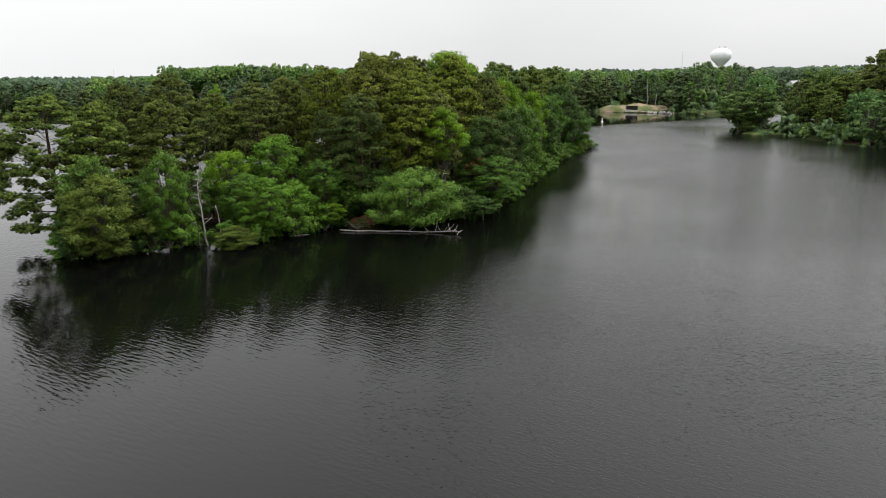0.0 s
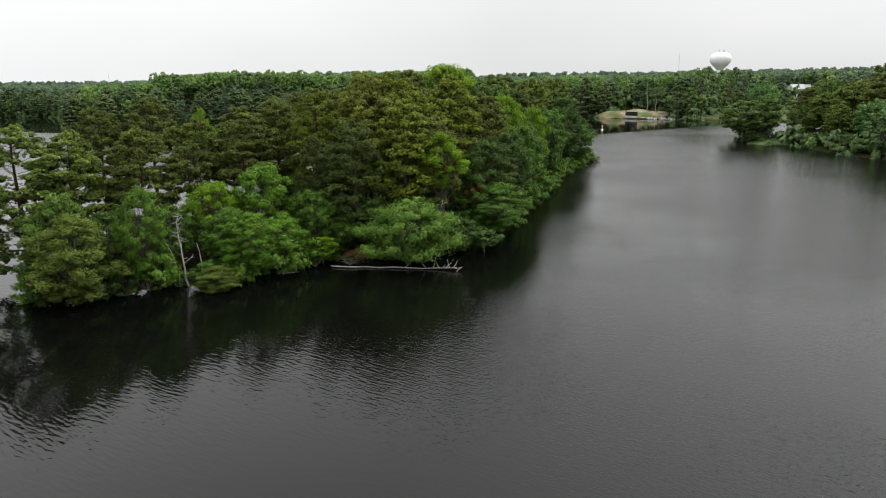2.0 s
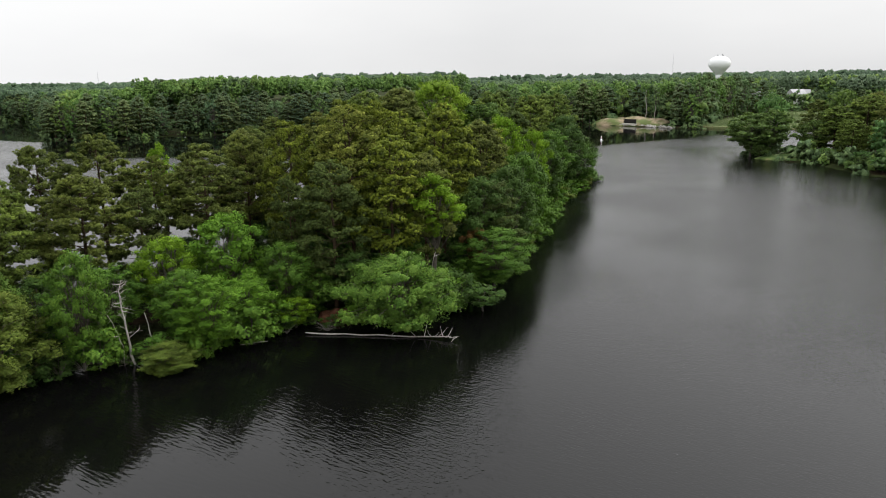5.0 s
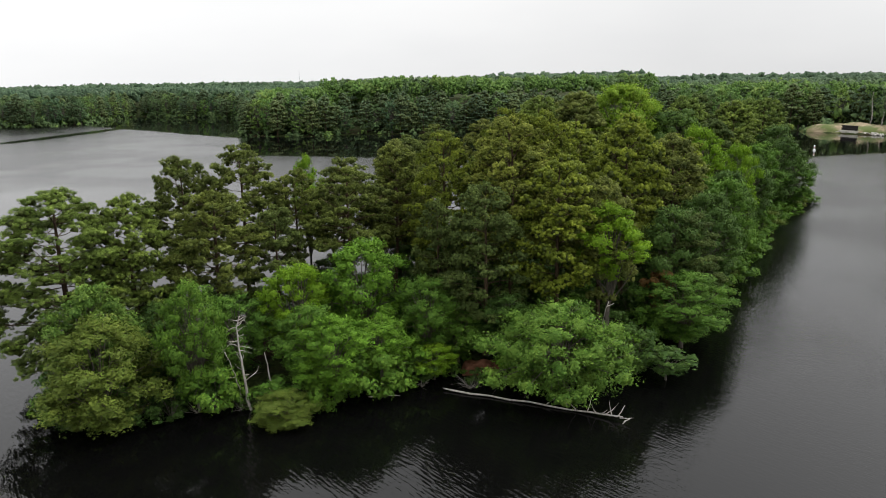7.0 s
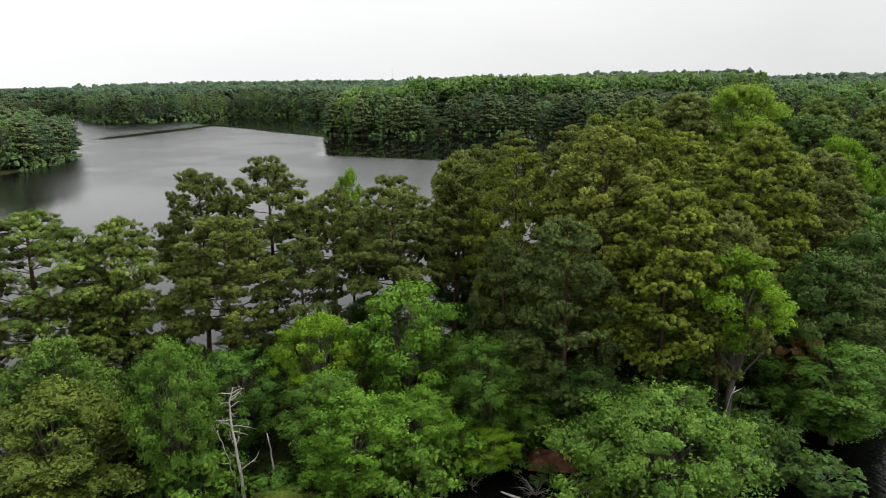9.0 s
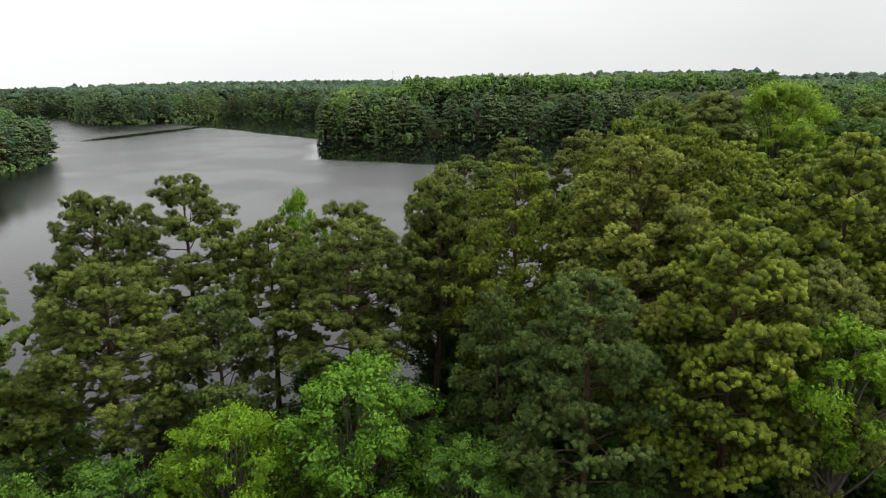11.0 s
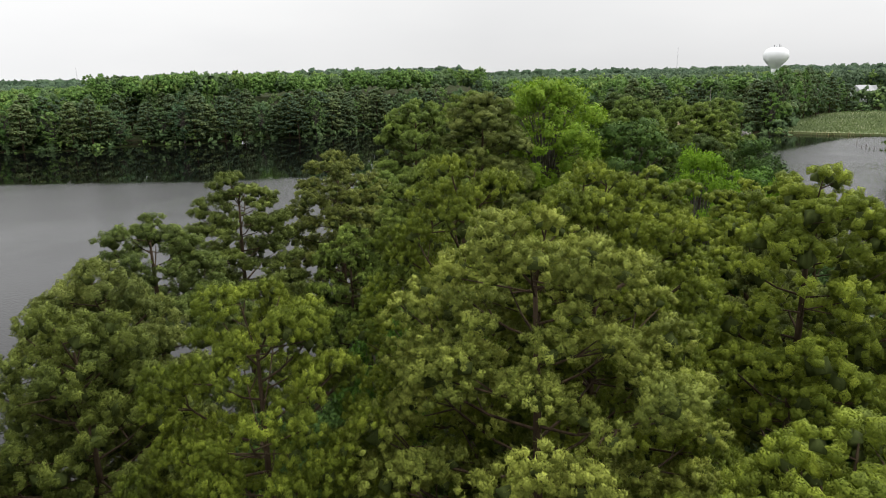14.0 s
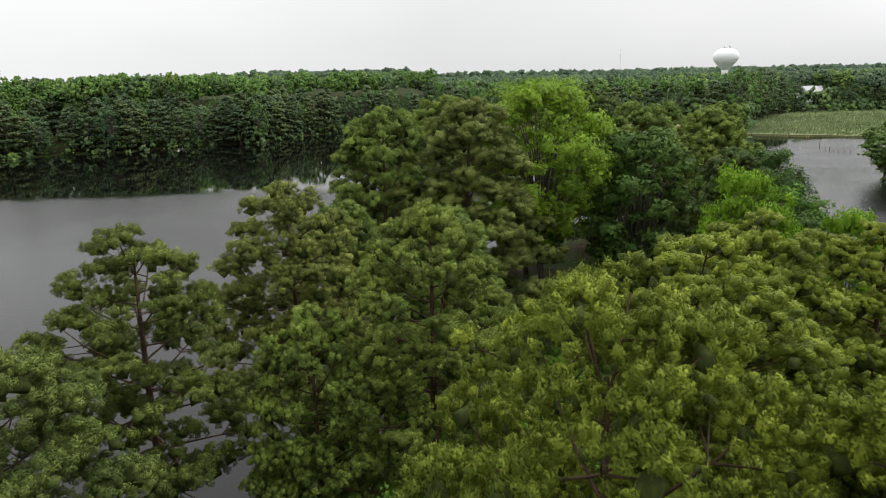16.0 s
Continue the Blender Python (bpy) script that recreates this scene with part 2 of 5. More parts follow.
place, split = n.new("ShaderNodeTexCoord"), n.new("ShaderNodeSeparateXYZ")
l.new(place.outputs["Object"], split.inputs[0])
EX, NY = split.outputs["X"], split.outputs["Y"]
gust = noise_node(n, l, 0.03, 4)
stray = calc(n, l, "MULTIPLY_ADD", gust, 26.0, -13.0)
# still water in the lee of the north shore, with a frayed edge
edge_n = calc(n, l, "SUBTRACT", NY, calc(n, l, "MULTIPLY_ADD", calc(n, l, "MAXIMUM", calc(n, l, "SUBTRACT", EX, 30.0), 0.0), 0.72, 229.0))
edge_w = calc(n, l, "ADD", EX, calc(n, l, "MULTIPLY_ADD", NY, 0.62, -18.0))
edge_c = calc(n, l, "MINIMUM", calc(n, l, "MULTIPLY_ADD", EX, 0.52, calc(n, l, "SUBTRACT", NY, 207.0)), calc(n, l, "SUBTRACT", -140.0, EX))
lee = slope(n, l, calc(n, l, "ADD", calc(n, l, "MAXIMUM", calc(n, l, "MINIMUM", edge_n, edge_w), edge_c), calc(n, l, "MULTIPLY", stray, 0.45)), -4, 5, 1.0, 0.0)
# sheltered water before the island, open wind east of it
open_e = slope(n, l, calc(n, l, "ADD", calc(n, l, "SUBTRACT", EX, calc(n, l, "MULTIPLY_ADD", NY, 0.24, -14.0)), stray), -9, 16, 0.0, 1.0)
slick = slope(n, l, gust, 0.40, 0.58, 0.55, 1.0)
wind = calc(n, l, "MULTIPLY", calc(n, l, "MULTIPLY", calc(n, l, "MULTIPLY_ADD", open_e, 0.36, 0.44), slick), calc(n, l, "MULTIPLY_ADD", lee, 0.92, 0.08))
long_waves = calc(n, l, "MULTIPLY", ripple(n, l, 4.7, 0.5, 4.2, -34), 1.25)
long_waves = calc(n, l, "MULTIPLY", long_waves, calc(n, l, "MULTIPLY_ADD", open_e, -0.55, 1.0))
short_waves = calc(n, l, "MULTIPLY", ripple(n, l, 8.5, 1, 2.4, -26), calc(n, l, "MULTIPLY_ADD", open_e, 0.75, 0.32))
height = calc(n, l, "MULTIPLY", calc(n, l, "ADD", long_waves, short_waves), wind)
b = n.new("ShaderNodeBump")
b.inputs["Strength"].default_value, b.inputs["Distance"].default_value = 1.0, 0.042
l.new(height, b.inputs["Height"])
l.new(b.outputs[0], p.inputs["Normal"])
# fine ruffling on the far arms, too small to see as waves
band = calc(n, l, "ABSOLUTE", calc(n, l, "ADD", calc(n, l, "ADD", EX, calc(n, l, "MULTIPLY_ADD", NY, 0.19, 205.0)), calc(n, l, "MULTIPLY", stray, 0.35)))
streak = calc(n, l, "MAXIMUM", slope(n, l, band, 2.0, 7.0, 0.12, 1.0), slope(n, l, calc(n, l, "ABSOLUTE", calc(n, l, "SUBTRACT", NY, 312.0)), 48, 62, 0.0, 1.0))
far = calc(n, l, "MULTIPLY", calc(n, l, "MULTIPLY", slope(n, l, calc(n, l, "ADD", NY, calc(n, l, "MINIMUM", calc(n, l, "MAXIMUM", EX, 0.0), 40.0)), 100, 185, 0.0, 1.0), lee), calc(n, l, "MULTIPLY", streak, slope(n, l, calc(n, l, "MINIMUM", calc(n, l, "SUBTRACT", EX, 62.0), calc(n, l, "SUBTRACT", 246.0, NY)), 0.0, 16.0, 1.0, 0.3)))
l.new(calc(n, l, "MULTIPLY_ADD", calc(n, l, "MULTIPLY", far, calc(n, l, "MULTIPLY_ADD", slick, 0.5, 0.5)), 0.26, 0.012), p.inputs["Roughness"])

# ground: leaf litter, moss and bare red-brown soil
GROUND, n, l, p = material("forest_floor")
crumbs = noise_node(n, l, 3.2, 7, rough=0.65)
litter = ramp_node(n, l, crumbs, [(0.3, (0.014, 0.010, 0.006)), (0.55, (0.034, 0.023, 0.014)), (0.75, (0.062, 0.036, 0.018))])
moss = ramp_node(n, l, noise_node(n, l, 0.12, 4), [(0.34, (0, 0, 0)), (0.5, (1, 1, 1))])
green = ramp_node(n, l, noise_node(n, l, 2.1, 6, rough=0.7), [(0.35, (0.010, 0.016, 0.005)), (0.65, (0.044, 0.060, 0.018))])
l.new(mix_node(n, l, moss, litter, green), p.inputs["Base Color"])
b = n.new("ShaderNodeBump")
b.inputs["Strength"].default_value, b.inputs["Distance"].default_value = 1.0, 0.25
l.new(crumbs, b.inputs["Height"])
l.new(b.outputs[0], p.inputs["Normal"])
p.inputs["Specular IOR Level"].default_value = 0.05
p.inputs["Roughness"].default_value = 0.95

# ---- small mesh tools ----
def quads_mesh(name, q, mat, out=None):
    """One mesh from an array of four-cornered leaves (count, 4, 3); out: the way each one faces, for soft shading."""
    q = np.asarray(q, dtype=np.float32)
    k = len(q)
    if out is not None:
        face = np.cross(q[:, 2] - q[:, 0], q[:, 3] - q[:, 1])
        back = (face * out).sum(1) < 0
        q[back] = q[back][:, ::-1]
    me = bpy.data.meshes.new(name)
    me.vertices.add(4 * k)
    me.vertices.foreach_set("co", q.reshape(-1))
    me.loops.add(4 * k)
    me.loops.foreach_set("vertex_index", np.arange(4 * k, dtype=np.int32))
    me.polygons.add(k)
    me.polygons.foreach_set("loop_start", np.arange(0, 4 * k, 4, dtype=np.int32))
    me.update(calc_edges=True)
    if out is not None:
        me.polygons.foreach_set("use_smooth", [True] * k)
        me.normals_split_custom_set_from_vertices(np.repeat(out, 4, 0))
    me.materials.append(mat)
    return me


def puffs_mesh(name, puffs, q, out, mat):
    """Leaf or needle tufts as ragged little stars (count, 6 or 4, 3) round their middles, with loose blades (count, 4, 3) between them."""
    star, mid, lift = puffs
    k, m2, tips = len(star), len(q), star.shape[1]
    tri = STAR_FACES if tips == 6 else SPUR_FACES
    per = len(tri)
    if m2:
        back = (np.cross(q[:, 2] - q[:, 0], q[:, 3] - q[:, 1]) * out).sum(1) < 0
        q[back] = q[back][:, ::-1]
    co = np.concatenate([star.reshape(-1, 3), q.reshape(-1, 3)]).astype(np.float32)
    faces = np.concatenate([(np.arange(k)[:, None, None] * tips + tri[None]).reshape(-1), tips * k + np.arange(4 * m2)]).astype(np.int32)
    nrm = norm(norm(star - mid[:, None]) + lift[:, None] * 0.6).reshape(-1, 3)
    if m2:
        nrm = np.concatenate([nrm, np.repeat(out, 4, 0)])
    me = bpy.data.meshes.new(name)
    me.vertices.add(len(co))
    me.vertices.foreach_set("co", co.reshape(-1))
    me.loops.add(len(faces))
    me.loops.foreach_set("vertex_index", faces)
    me.polygons.add(per * k + m2)
    me.polygons.foreach_set("loop_start", np.concatenate([np.arange(0, 3 * per * k, 3), 3 * per * k + np.arange(0, 4 * m2, 4)]).astype(np.int32))
    me.update(calc_edges=True)
    me.polygons.foreach_set("use_smooth", [True] * (per * k + m2))
    me.normals_split_custom_set_from_vertices(nrm)
    me.materials.append(mat)
    return me


STAR = np.array([(1, 0, 0), (-1, 0, 0), (0, 1, 0), (0, -1, 0), (0, 0, 1), (0, 0, -1)], dtype=float)
SPUR = np.array([(0.943, 0, -0.333), (-0.471, 0.816, -0.333), (-0.471, -0.816, -0.333), (0, 0, 1)], dtype=float)
SPUR_FACES = np.array([(0, 1, 3), (1, 2, 3), (2, 0, 3), (0, 2, 1)])
STAR_FACES = np.array([(0, 2, 4), (2, 1, 4), (1, 3, 4), (3, 0, 4), (2, 0, 5), (1, 2, 5), (3, 1, 5), (0, 3, 5)])


def tubes_mesh(name, tubes, mat, sides=6):
    """Tapered round branches: each tube is (points, radii)."""
    verts, faces = [], []
    for pts, radii in tubes:
        base = len(verts)
        for i, (c, r) in enumerate(zip(pts, radii)):
            a = Vector(pts[max(i - 1, 0)])
            d = (Vector(pts[min(i + 1, len(pts) - 1)]) - a).normalized()
            u = d.orthogonal().normalized()
            v = d.cross(u)
            for k in range(sides):
                w = 2 * math.pi * k / sides
                verts.append(Vector(c) + (u * math.cos(w) + v * math.sin(w)) * r)
        for i in range(len(pts) - 1):
            for k in range(sides):
                a, b2 = base + i * sides + k, base + i * sides + (k + 1) % sides
                faces.append((a, b2, b2 + sides, a + sides))
        faces.append(tuple(base + (len(pts) - 1) * sides + k for k in range(sides)))
    me = bpy.data.meshes.new(name)
    me.from_pydata(verts, [], faces)
    me.polygons.foreach_set("use_smooth", [True] * len(faces))
    me.materials.append(mat)
    return me


def child(name, me, parent, label=""):
    ob = new(name, me)
    ob.parent = parent
    if label:
        tagged(ob, label)
    return ob


def part(name, bm, mat, parent, label=""):
    me = bpy.data.meshes.new(name)
    bm.to_mesh(me)
    bm.free()
    me.materials.append(mat)
    return child(name, me, parent, label)


def unit(rng, k):
    v = rng.normal(size=(k, 3))
    return v / np.linalg.norm(v, axis=1, keepdims=True)


def norm(v):
    return v / (np.linalg.norm(v, axis=-1, keepdims=True) + 1e-9)


# ---- trees ----
def leaves(rng, pos, out, size):
    """Single leaves: lozenges, lying roughly with their faces outwards."""
    k = len(pos)
    nrm = norm(out * 0.7 + unit(rng, k) * 0.8 + np.array([0, 0, 0.4]))
    a = norm(np.cross(nrm, unit(rng, k)))
    c = np.cross(nrm, a)
    s = size * rng.uniform(0.65, 1.3, (k, 1))
    droop = np.array([0, 0, -0.18]) * s
    q = np.stack([pos - a * s, pos + c * s * 0.62, pos + a * s + droop, pos - c * s * 0.62], 1)
    return q, norm(out + nrm * 0.8 + np.array([0, 0, 0.3]))


def balls(rng, pos, size, ragged=0.45, shape=STAR):
    """Ragged little stars at each place, each turned and dented its own way."""
    k = len(pos)
    x = unit(rng, k)
    y = norm(np.cross(x, unit(rng, k)))
    turn = np.stack([x, y, np.cross(x, y)], 1)
    size = np.asarray(size).reshape(-1, 1, 1)
    return pos[:, None] + np.einsum("vi,kij->kvj", shape, turn) * rng.uniform(1 - ragged, 1 + ragged, (k, len(shape), 1)) * size


def fans_mesh(name, rng, pos, way, core, blades, length, width, mat, shape, knots, sizes):
    """Needle tufts: at each place a dense little heart with a bristling fan of slim pointed blades; knots: centres of
    the dark lumps that paint shade inside each bough end.
    """
    k = len(pos)
    d = norm(np.repeat(way, blades, 0) * 0.5 + unit(rng, k * blades))
    o = np.repeat(pos, blades, 0)
    side = norm(np.cross(d, unit(rng, k * blades))) * width * rng.uniform(0.7, 1.3, (k * blades, 1))
    grow = rng.uniform(0.75, 1.25, (k, 1))
    ln = length * rng.uniform(0.75, 1.2, (k * blades, 1)) * np.repeat(grow, blades, 0)
    fan = np.stack([o + d * ln * 0.3 - side, o + d * ln * 0.3 + side, o + d * ln], 1)
    up = norm(d + np.repeat(way, blades, 0) * 0.35)
    heart = balls(rng, pos, core * grow, 0.22, shape)
    tips, tri = len(shape), STAR_FACES if len(shape) == 6 else SPUR_FACES
    round_up = norm(norm(heart - pos[:, None]) + way[:, None] * 0.35)
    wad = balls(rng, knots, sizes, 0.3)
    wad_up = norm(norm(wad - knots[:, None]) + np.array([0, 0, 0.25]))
    back = (np.cross(fan[:, 1] - fan[:, 0], fan[:, 2] - fan[:, 0]) * up).sum(1) < 0
    fan[back] = fan[back][:, ::-1]
    co = np.concatenate([heart.reshape(-1, 3), fan.reshape(-1, 3), wad.reshape(-1, 3)]).astype(np.float32)
    first = tips * k + 3 * k * blades
    faces = np.concatenate([(np.arange(k)[:, None, None] * tips + tri[None]).reshape(-1), np.arange(tips * k, first),
                            (first + np.arange(len(wad))[:, None, None] * 6 + STAR_FACES[None]).reshape(-1)]).astype(np.int32)
    me = bpy.data.meshes.new(name)
    me.vertices.add(len(co))
    me.vertices.foreach_set("co", co.reshape(-1))
    me.loops.add(len(faces))
    me.loops.foreach_set("vertex_index", faces)
    me.polygons.add(len(faces) // 3)
    me.polygons.foreach_set("loop_start", np.arange(0, len(faces), 3, dtype=np.int32))
    me.update(calc_edges=True)
    me.polygons.foreach_set("use_smooth", [True] * (len(faces) // 3))
    me.normals_split_custom_set_from_vertices(np.concatenate([round_up.reshape(-1, 3), np.repeat(up, 3, 0), wad_up.reshape(-1, 3)]))
    me.materials.append(mat)
    me.materials.append(CROWN_SHADE)
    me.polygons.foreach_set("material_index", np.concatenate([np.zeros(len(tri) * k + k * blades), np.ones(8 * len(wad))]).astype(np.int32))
    return me


def pine(name, seed, mat, h=17.0, r=4.4, clear_to=0.3, limbs=38, knob=0.6, per=23, ball=0.168, blades=3, length=0.23, width=0.011, lean=0.0, split=False, sides=4, shape=STAR, wad=0.5, full=0.75, layered=0.72, bare=6):
    """A pine: bare lower trunk, limbs in a spiral that reach a domed outline, and at their ends knobs of needle tufts."""
    rng = np.random.default_rng(seed)
    tree = new(name)
    sway = rng.normal(0, 0.25, 2)
    tz = np.linspace(-1.2, h * 0.9, 9)
    trunk = [(sway[0] * math.sin(z / h * 3) + lean * (z / h) ** 2, sway[1] * math.sin(z / h * 2.4), z) for z in tz]
    at = lambda z: np.array([np.interp(z, tz, [q[i] for q in trunk]) for i in range(3)])
    rad = [max(0.03, 0.25 * (1 - z / h) ** 0.8) for z in tz]
    stem = [(trunk, rad)]
    for i in range(bare):
        # bare dead limbs below the crown
        o, az, ln = at(h * clear_to * rng.uniform(0.5, 1.0)), rng.uniform(0, 6.28), rng.uniform(0.8, 2.4)
        d = np.array([math.cos(az), math.sin(az), rng.uniform(-0.2, 0.35)])
        stem.append(([tuple(o), tuple(o + d * ln * 0.5 + np.array([0, 0, -0.1])), tuple(o + d * ln)], [0.035, 0.022, 0.008]))
    child("trunk", tubes_mesh("trunk", stem, BARK, 7 if sides > 3 else 5), tree)

    def foliage_of(where, name2, pos, way, knots, sizes):
        pos, way = np.concatenate(pos), np.concatenate(way)
        return child(name2, fans_mesh(name2, rng, pos, way, ball, blades, length, width, mat, shape, np.array(knots), np.array(sizes)), where)

    all_tubes, all_pos, all_way, all_knots, all_sizes = [], [], [], [], []
    middle = at(h * (clear_to + 0.35 * (1 - clear_to)))
    for i in range(limbs):
        tubes, pos, way, knots, sizes = [], [], [], [], []
        u = ((i + rng.uniform(0.1, 0.9)) / limbs) ** 0.85
        reach = r * max(0.1, (1 - u ** 2.3) ** 0.55 * min(1.0, 0.62 + 1.3 * u)) * rng.uniform(0.74, 1.06) - 0.35 * knob
        reach = max(reach, 0.25)
        az = i * 2.4 + rng.normal(0, 0.3)
        z = h * (clear_to + (0.975 - clear_to) * u) - knob * 0.5 + rng.normal(0, 0.15)
        o = at(min(h * 0.88, z - reach * (0.1 + 0.75 * u * u)))
        d, across = np.array([math.cos(az), math.sin(az), 0]), np.array([-math.sin(az), math.cos(az), 0])
        tip = np.array([at(z)[0], at(z)[1], z]) + d * reach
        sag = np.array([0, 0, reach * (0.1 if u > 0.5 else -0.03)])
        along = lambda s: o + (tip - o) * s - sag * 4 * s * (1 - s)
        tubes.append(([tuple(along(s)) for s in (0, 0.35, 0.7, 1.0)], [0.065 * (1 - 0.5 * u), 0.048 * (1 - 0.5 * u), 0.028, 0.012]))
        spots = [(1.0, rng.normal(0, 0.18), 0.0)]
        for j in range(2 + int(reach > 1.2 * knob) + int(reach > 3.4 * knob)):
            spots.append((rng.uniform(0.72, 0.98), rng.uniform(0.7, 1.5) * (-1) ** j, rng.uniform(-0.35, 0.2)))
        if rng.random() < max(full * min(1.5, reach / 2.0), 1.6 * (u - 0.4)):
            spots.append((rng.uniform(0.35, 0.62), rng.normal(0, 0.8), 0.2))
        for s, off, up in spots:
            c = along(s)
            c2 = c + (across * off + np.array([0, 0, up])) * min(1.5 * knob, reach * 0.6 + 0.25) + rng.normal(0, 0.1, 3)
            if sides > 3 and s < 1 and rng.random() < 0.7:
                tubes.append(([tuple(along(s * 0.82)), tuple(c2)], [0.024, 0.01]))
            pr = knob * rng.uniform(0.6, 1.3) * (1.0 - 0.2 * u * u)
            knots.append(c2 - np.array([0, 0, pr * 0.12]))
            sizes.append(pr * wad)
            k = max(5, int(per * (pr / knob) ** 2))
            e = unit(rng, k)
            e[:, 2] = np.where(e[:, 2] < -0.3, -e[:, 2], e[:, 2])
            e = norm(e)
            pos.append(c2 + e * np.array([pr, pr, pr * layered]) * rng.uniform(0.7, 1.08, (k, 1)))
            dome = norm((c2 - middle) / np.array([r, r, h * (1 - clear_to) * 0.6]))
            way.append(norm(e * 0.75 + dome * 0.55 + np.array([0, 0, 0.3])))
        if split:
            limb = child("limb", tubes_mesh("limb", tubes, BARK, 4), tree)
            foliage_of(limb, "foliage", pos, way, knots, sizes)
        all_tubes += tubes
        all_pos += pos
        all_way += way
        all_knots += knots
        all_sizes += sizes
    if not split:
        if sides > 3:
            child("boughwork", tubes_mesh("boughwork", all_tubes, BARK, sides), tree)
        foliage_of(tree, "crown", all_pos, all_way, all_knots, all_sizes)
    tree["h0"], tree["r0"] = h, r
    return tree


def broadleaf(name, seed, mat, h=10.0, r=3.4, low=0.03, lobes=80, per=250, size=0.1, flat=0.72, droop=0.0, bark_mat=None, twigs=2):
    """A broadleaf tree or shrub: forked trunk and a crown of many leafy lobes, each of several sprays."""
    rng = np.random.default_rng(seed)
    tree = new(name)
    bark_mat = bark_mat or BARK_GREY
    zc, hz = h * (1 + low) / 2, h * (1 - low) / 2
    fork = h * (low * 0.6 + 0.18)
    tubes = []
    trunk = [(0, 0, -1.2), (0.05, -0.04, fork * 0.6), (rng.normal(0, 0.15), rng.normal(0, 0.15), fork), (rng.normal(0, 0.3), rng.normal(0, 0.3), h * 0.6)]
    child("trunk", tubes_mesh("trunk", [(trunk, [0.024 * h ** 0.9, 0.02 * h ** 0.9, 0.016 * h ** 0.9, 0.04])], bark_mat, 7), tree)
    pos, out, knots, sizes = [], [], [], []
    for i in range(lobes):
        t = (i + 0.5) / lobes
        cz = 1 - 2 * t
        az = i * 2.39996 + rng.normal(0, 0.25)
        ring = math.sqrt(max(0.02, 1 - cz * cz))
        wide = 1.0 - 0.2 * max(0, -cz)
        shell = rng.uniform(0.42, 1.0)
        lr = r * rng.uniform(0.15, 0.31) * (40 / lobes) ** 0.2 * 1.12
        c = np.array([math.cos(az) * ring * r * shell * wide, math.sin(az) * ring * r * shell * wide, zc + cz * (hz - lr * 0.7) * rng.uniform(0.8, 1.0)])
        c[2] -= droop * (np.hypot(c[0], c[1]) / r) ** 2 * h * 0.3
        c[2] = max(c[2], lr * 0.45)
        start = np.array(trunk[2]) * rng.uniform(0.7, 1.0)
        mid = (start + c) / 2 + np.array([0, 0, 0.12 * h * (1 if cz > -0.3 else -0.2)])
        tubes.append(([tuple(start), tuple(mid), tuple(c)], [0.009 * h ** 0.8, 0.006 * h ** 0.8, 0.01]))
        for _ in range(twigs):
            e = c + unit(rng, 1)[0] * lr * 0.9
            tubes.append(([tuple(c * 0.6 + mid * 0.4), tuple(e)], [0.02, 0.008]))
        k = int(per * (lr / (0.23 * r)) ** 2)
        sprays = unit(rng, 12)
        e = norm(sprays[rng.integers(0, 12, k)] + unit(rng, k) * 0.48)
        e[:, 2] = np.where(e[:, 2] < -0.45, -e[:, 2], e[:, 2])
        rad = rng.uniform(0.45, 1.25, (k, 1)) ** 0.7
        pos.append(c + e * rad * np.array([lr, lr, lr * flat]))
        out.append(e)
        knots.append(c + unit(rng, 3) * np.array([lr, lr, lr * flat]) * 0.32)
        sizes.append(np.full(3, lr * 0.42))
    child("boughwork", tubes_mesh("boughwork", tubes, bark_mat, 4), tree)
    pos, out = np.concatenate(pos), np.concatenate(out)
    pos[:, 2] = np.maximum(pos[:, 2], 0.0)
    q, face = leaves(rng, pos, out, size)
    knots, sizes = np.concatenate(knots), np.concatenate(sizes)
    lift = norm(knots - np.array([0, 0, h * 0.35]))
    child("crown", puffs_mesh("crown", (balls(rng, knots, sizes, 0.3), knots, lift), q, face, mat), tree)
    tree["h0"], tree["r0"] = h, r
    return tree


used = set()


def plant(tree, x, y, h, r, label, group, turn=None, z=0.35, category="tree"):
    """Stand a tree, or a copy of it, at its place, at its own height and spread."""
    h0, r0 = tree["h0"], tree["r0"]
    turn = random.uniform(0, 360) if turn is None else turn
    m = Matrix.LocRotScale((x, y, z), Euler((0, 0, radians(turn))), (r / r0, r / r0, h / h0))
    if tree.name in used:
        keep = tree.matrix_basis.copy()
        tree.matrix_basis = Matrix.Identity(4)
        ob = copy_thing(tree, m)
        tree.matrix_basis = keep
    else:
        used.add(tree.name)
        tree.matrix_basis = m
        ob = tree
    return tagged(ob, label, category, group)


# ---- shores ----
ISLAND = [(-39, 66), (-36, 63.5), (-31, 64.5), (-27, 67), (-21, 68.5), (-19, 70.5), (-15.5, 75), (-12, 77), (-6, 78.5), (0, 80), (3, 86), (7.5, 94),
          (11, 105), (15, 115), (20, 138), (25, 147), (28, 155), (31, 168), (27, 182), (12, 186), (-4, 176), (-14, 158), (-20, 138),
          (-24, 122), (-27, 108), (-27, 98), (-33, 92), (-40, 87), (-42, 78), (-41, 70)]
LAKE_A = [(150, -400), (150, 60), (112, 130), (98, 154), (92, 174), (91, 187), (86, 200), (84, 212), (90, 221), (104, 226), (150, 222), (240, 240), (260, 285),
          (145, 297), (128, 306), (112, 317), (105, 312), (95, 322), (82, 330), (70, 345), (45, 362), (20, 378), (-10, 388)]
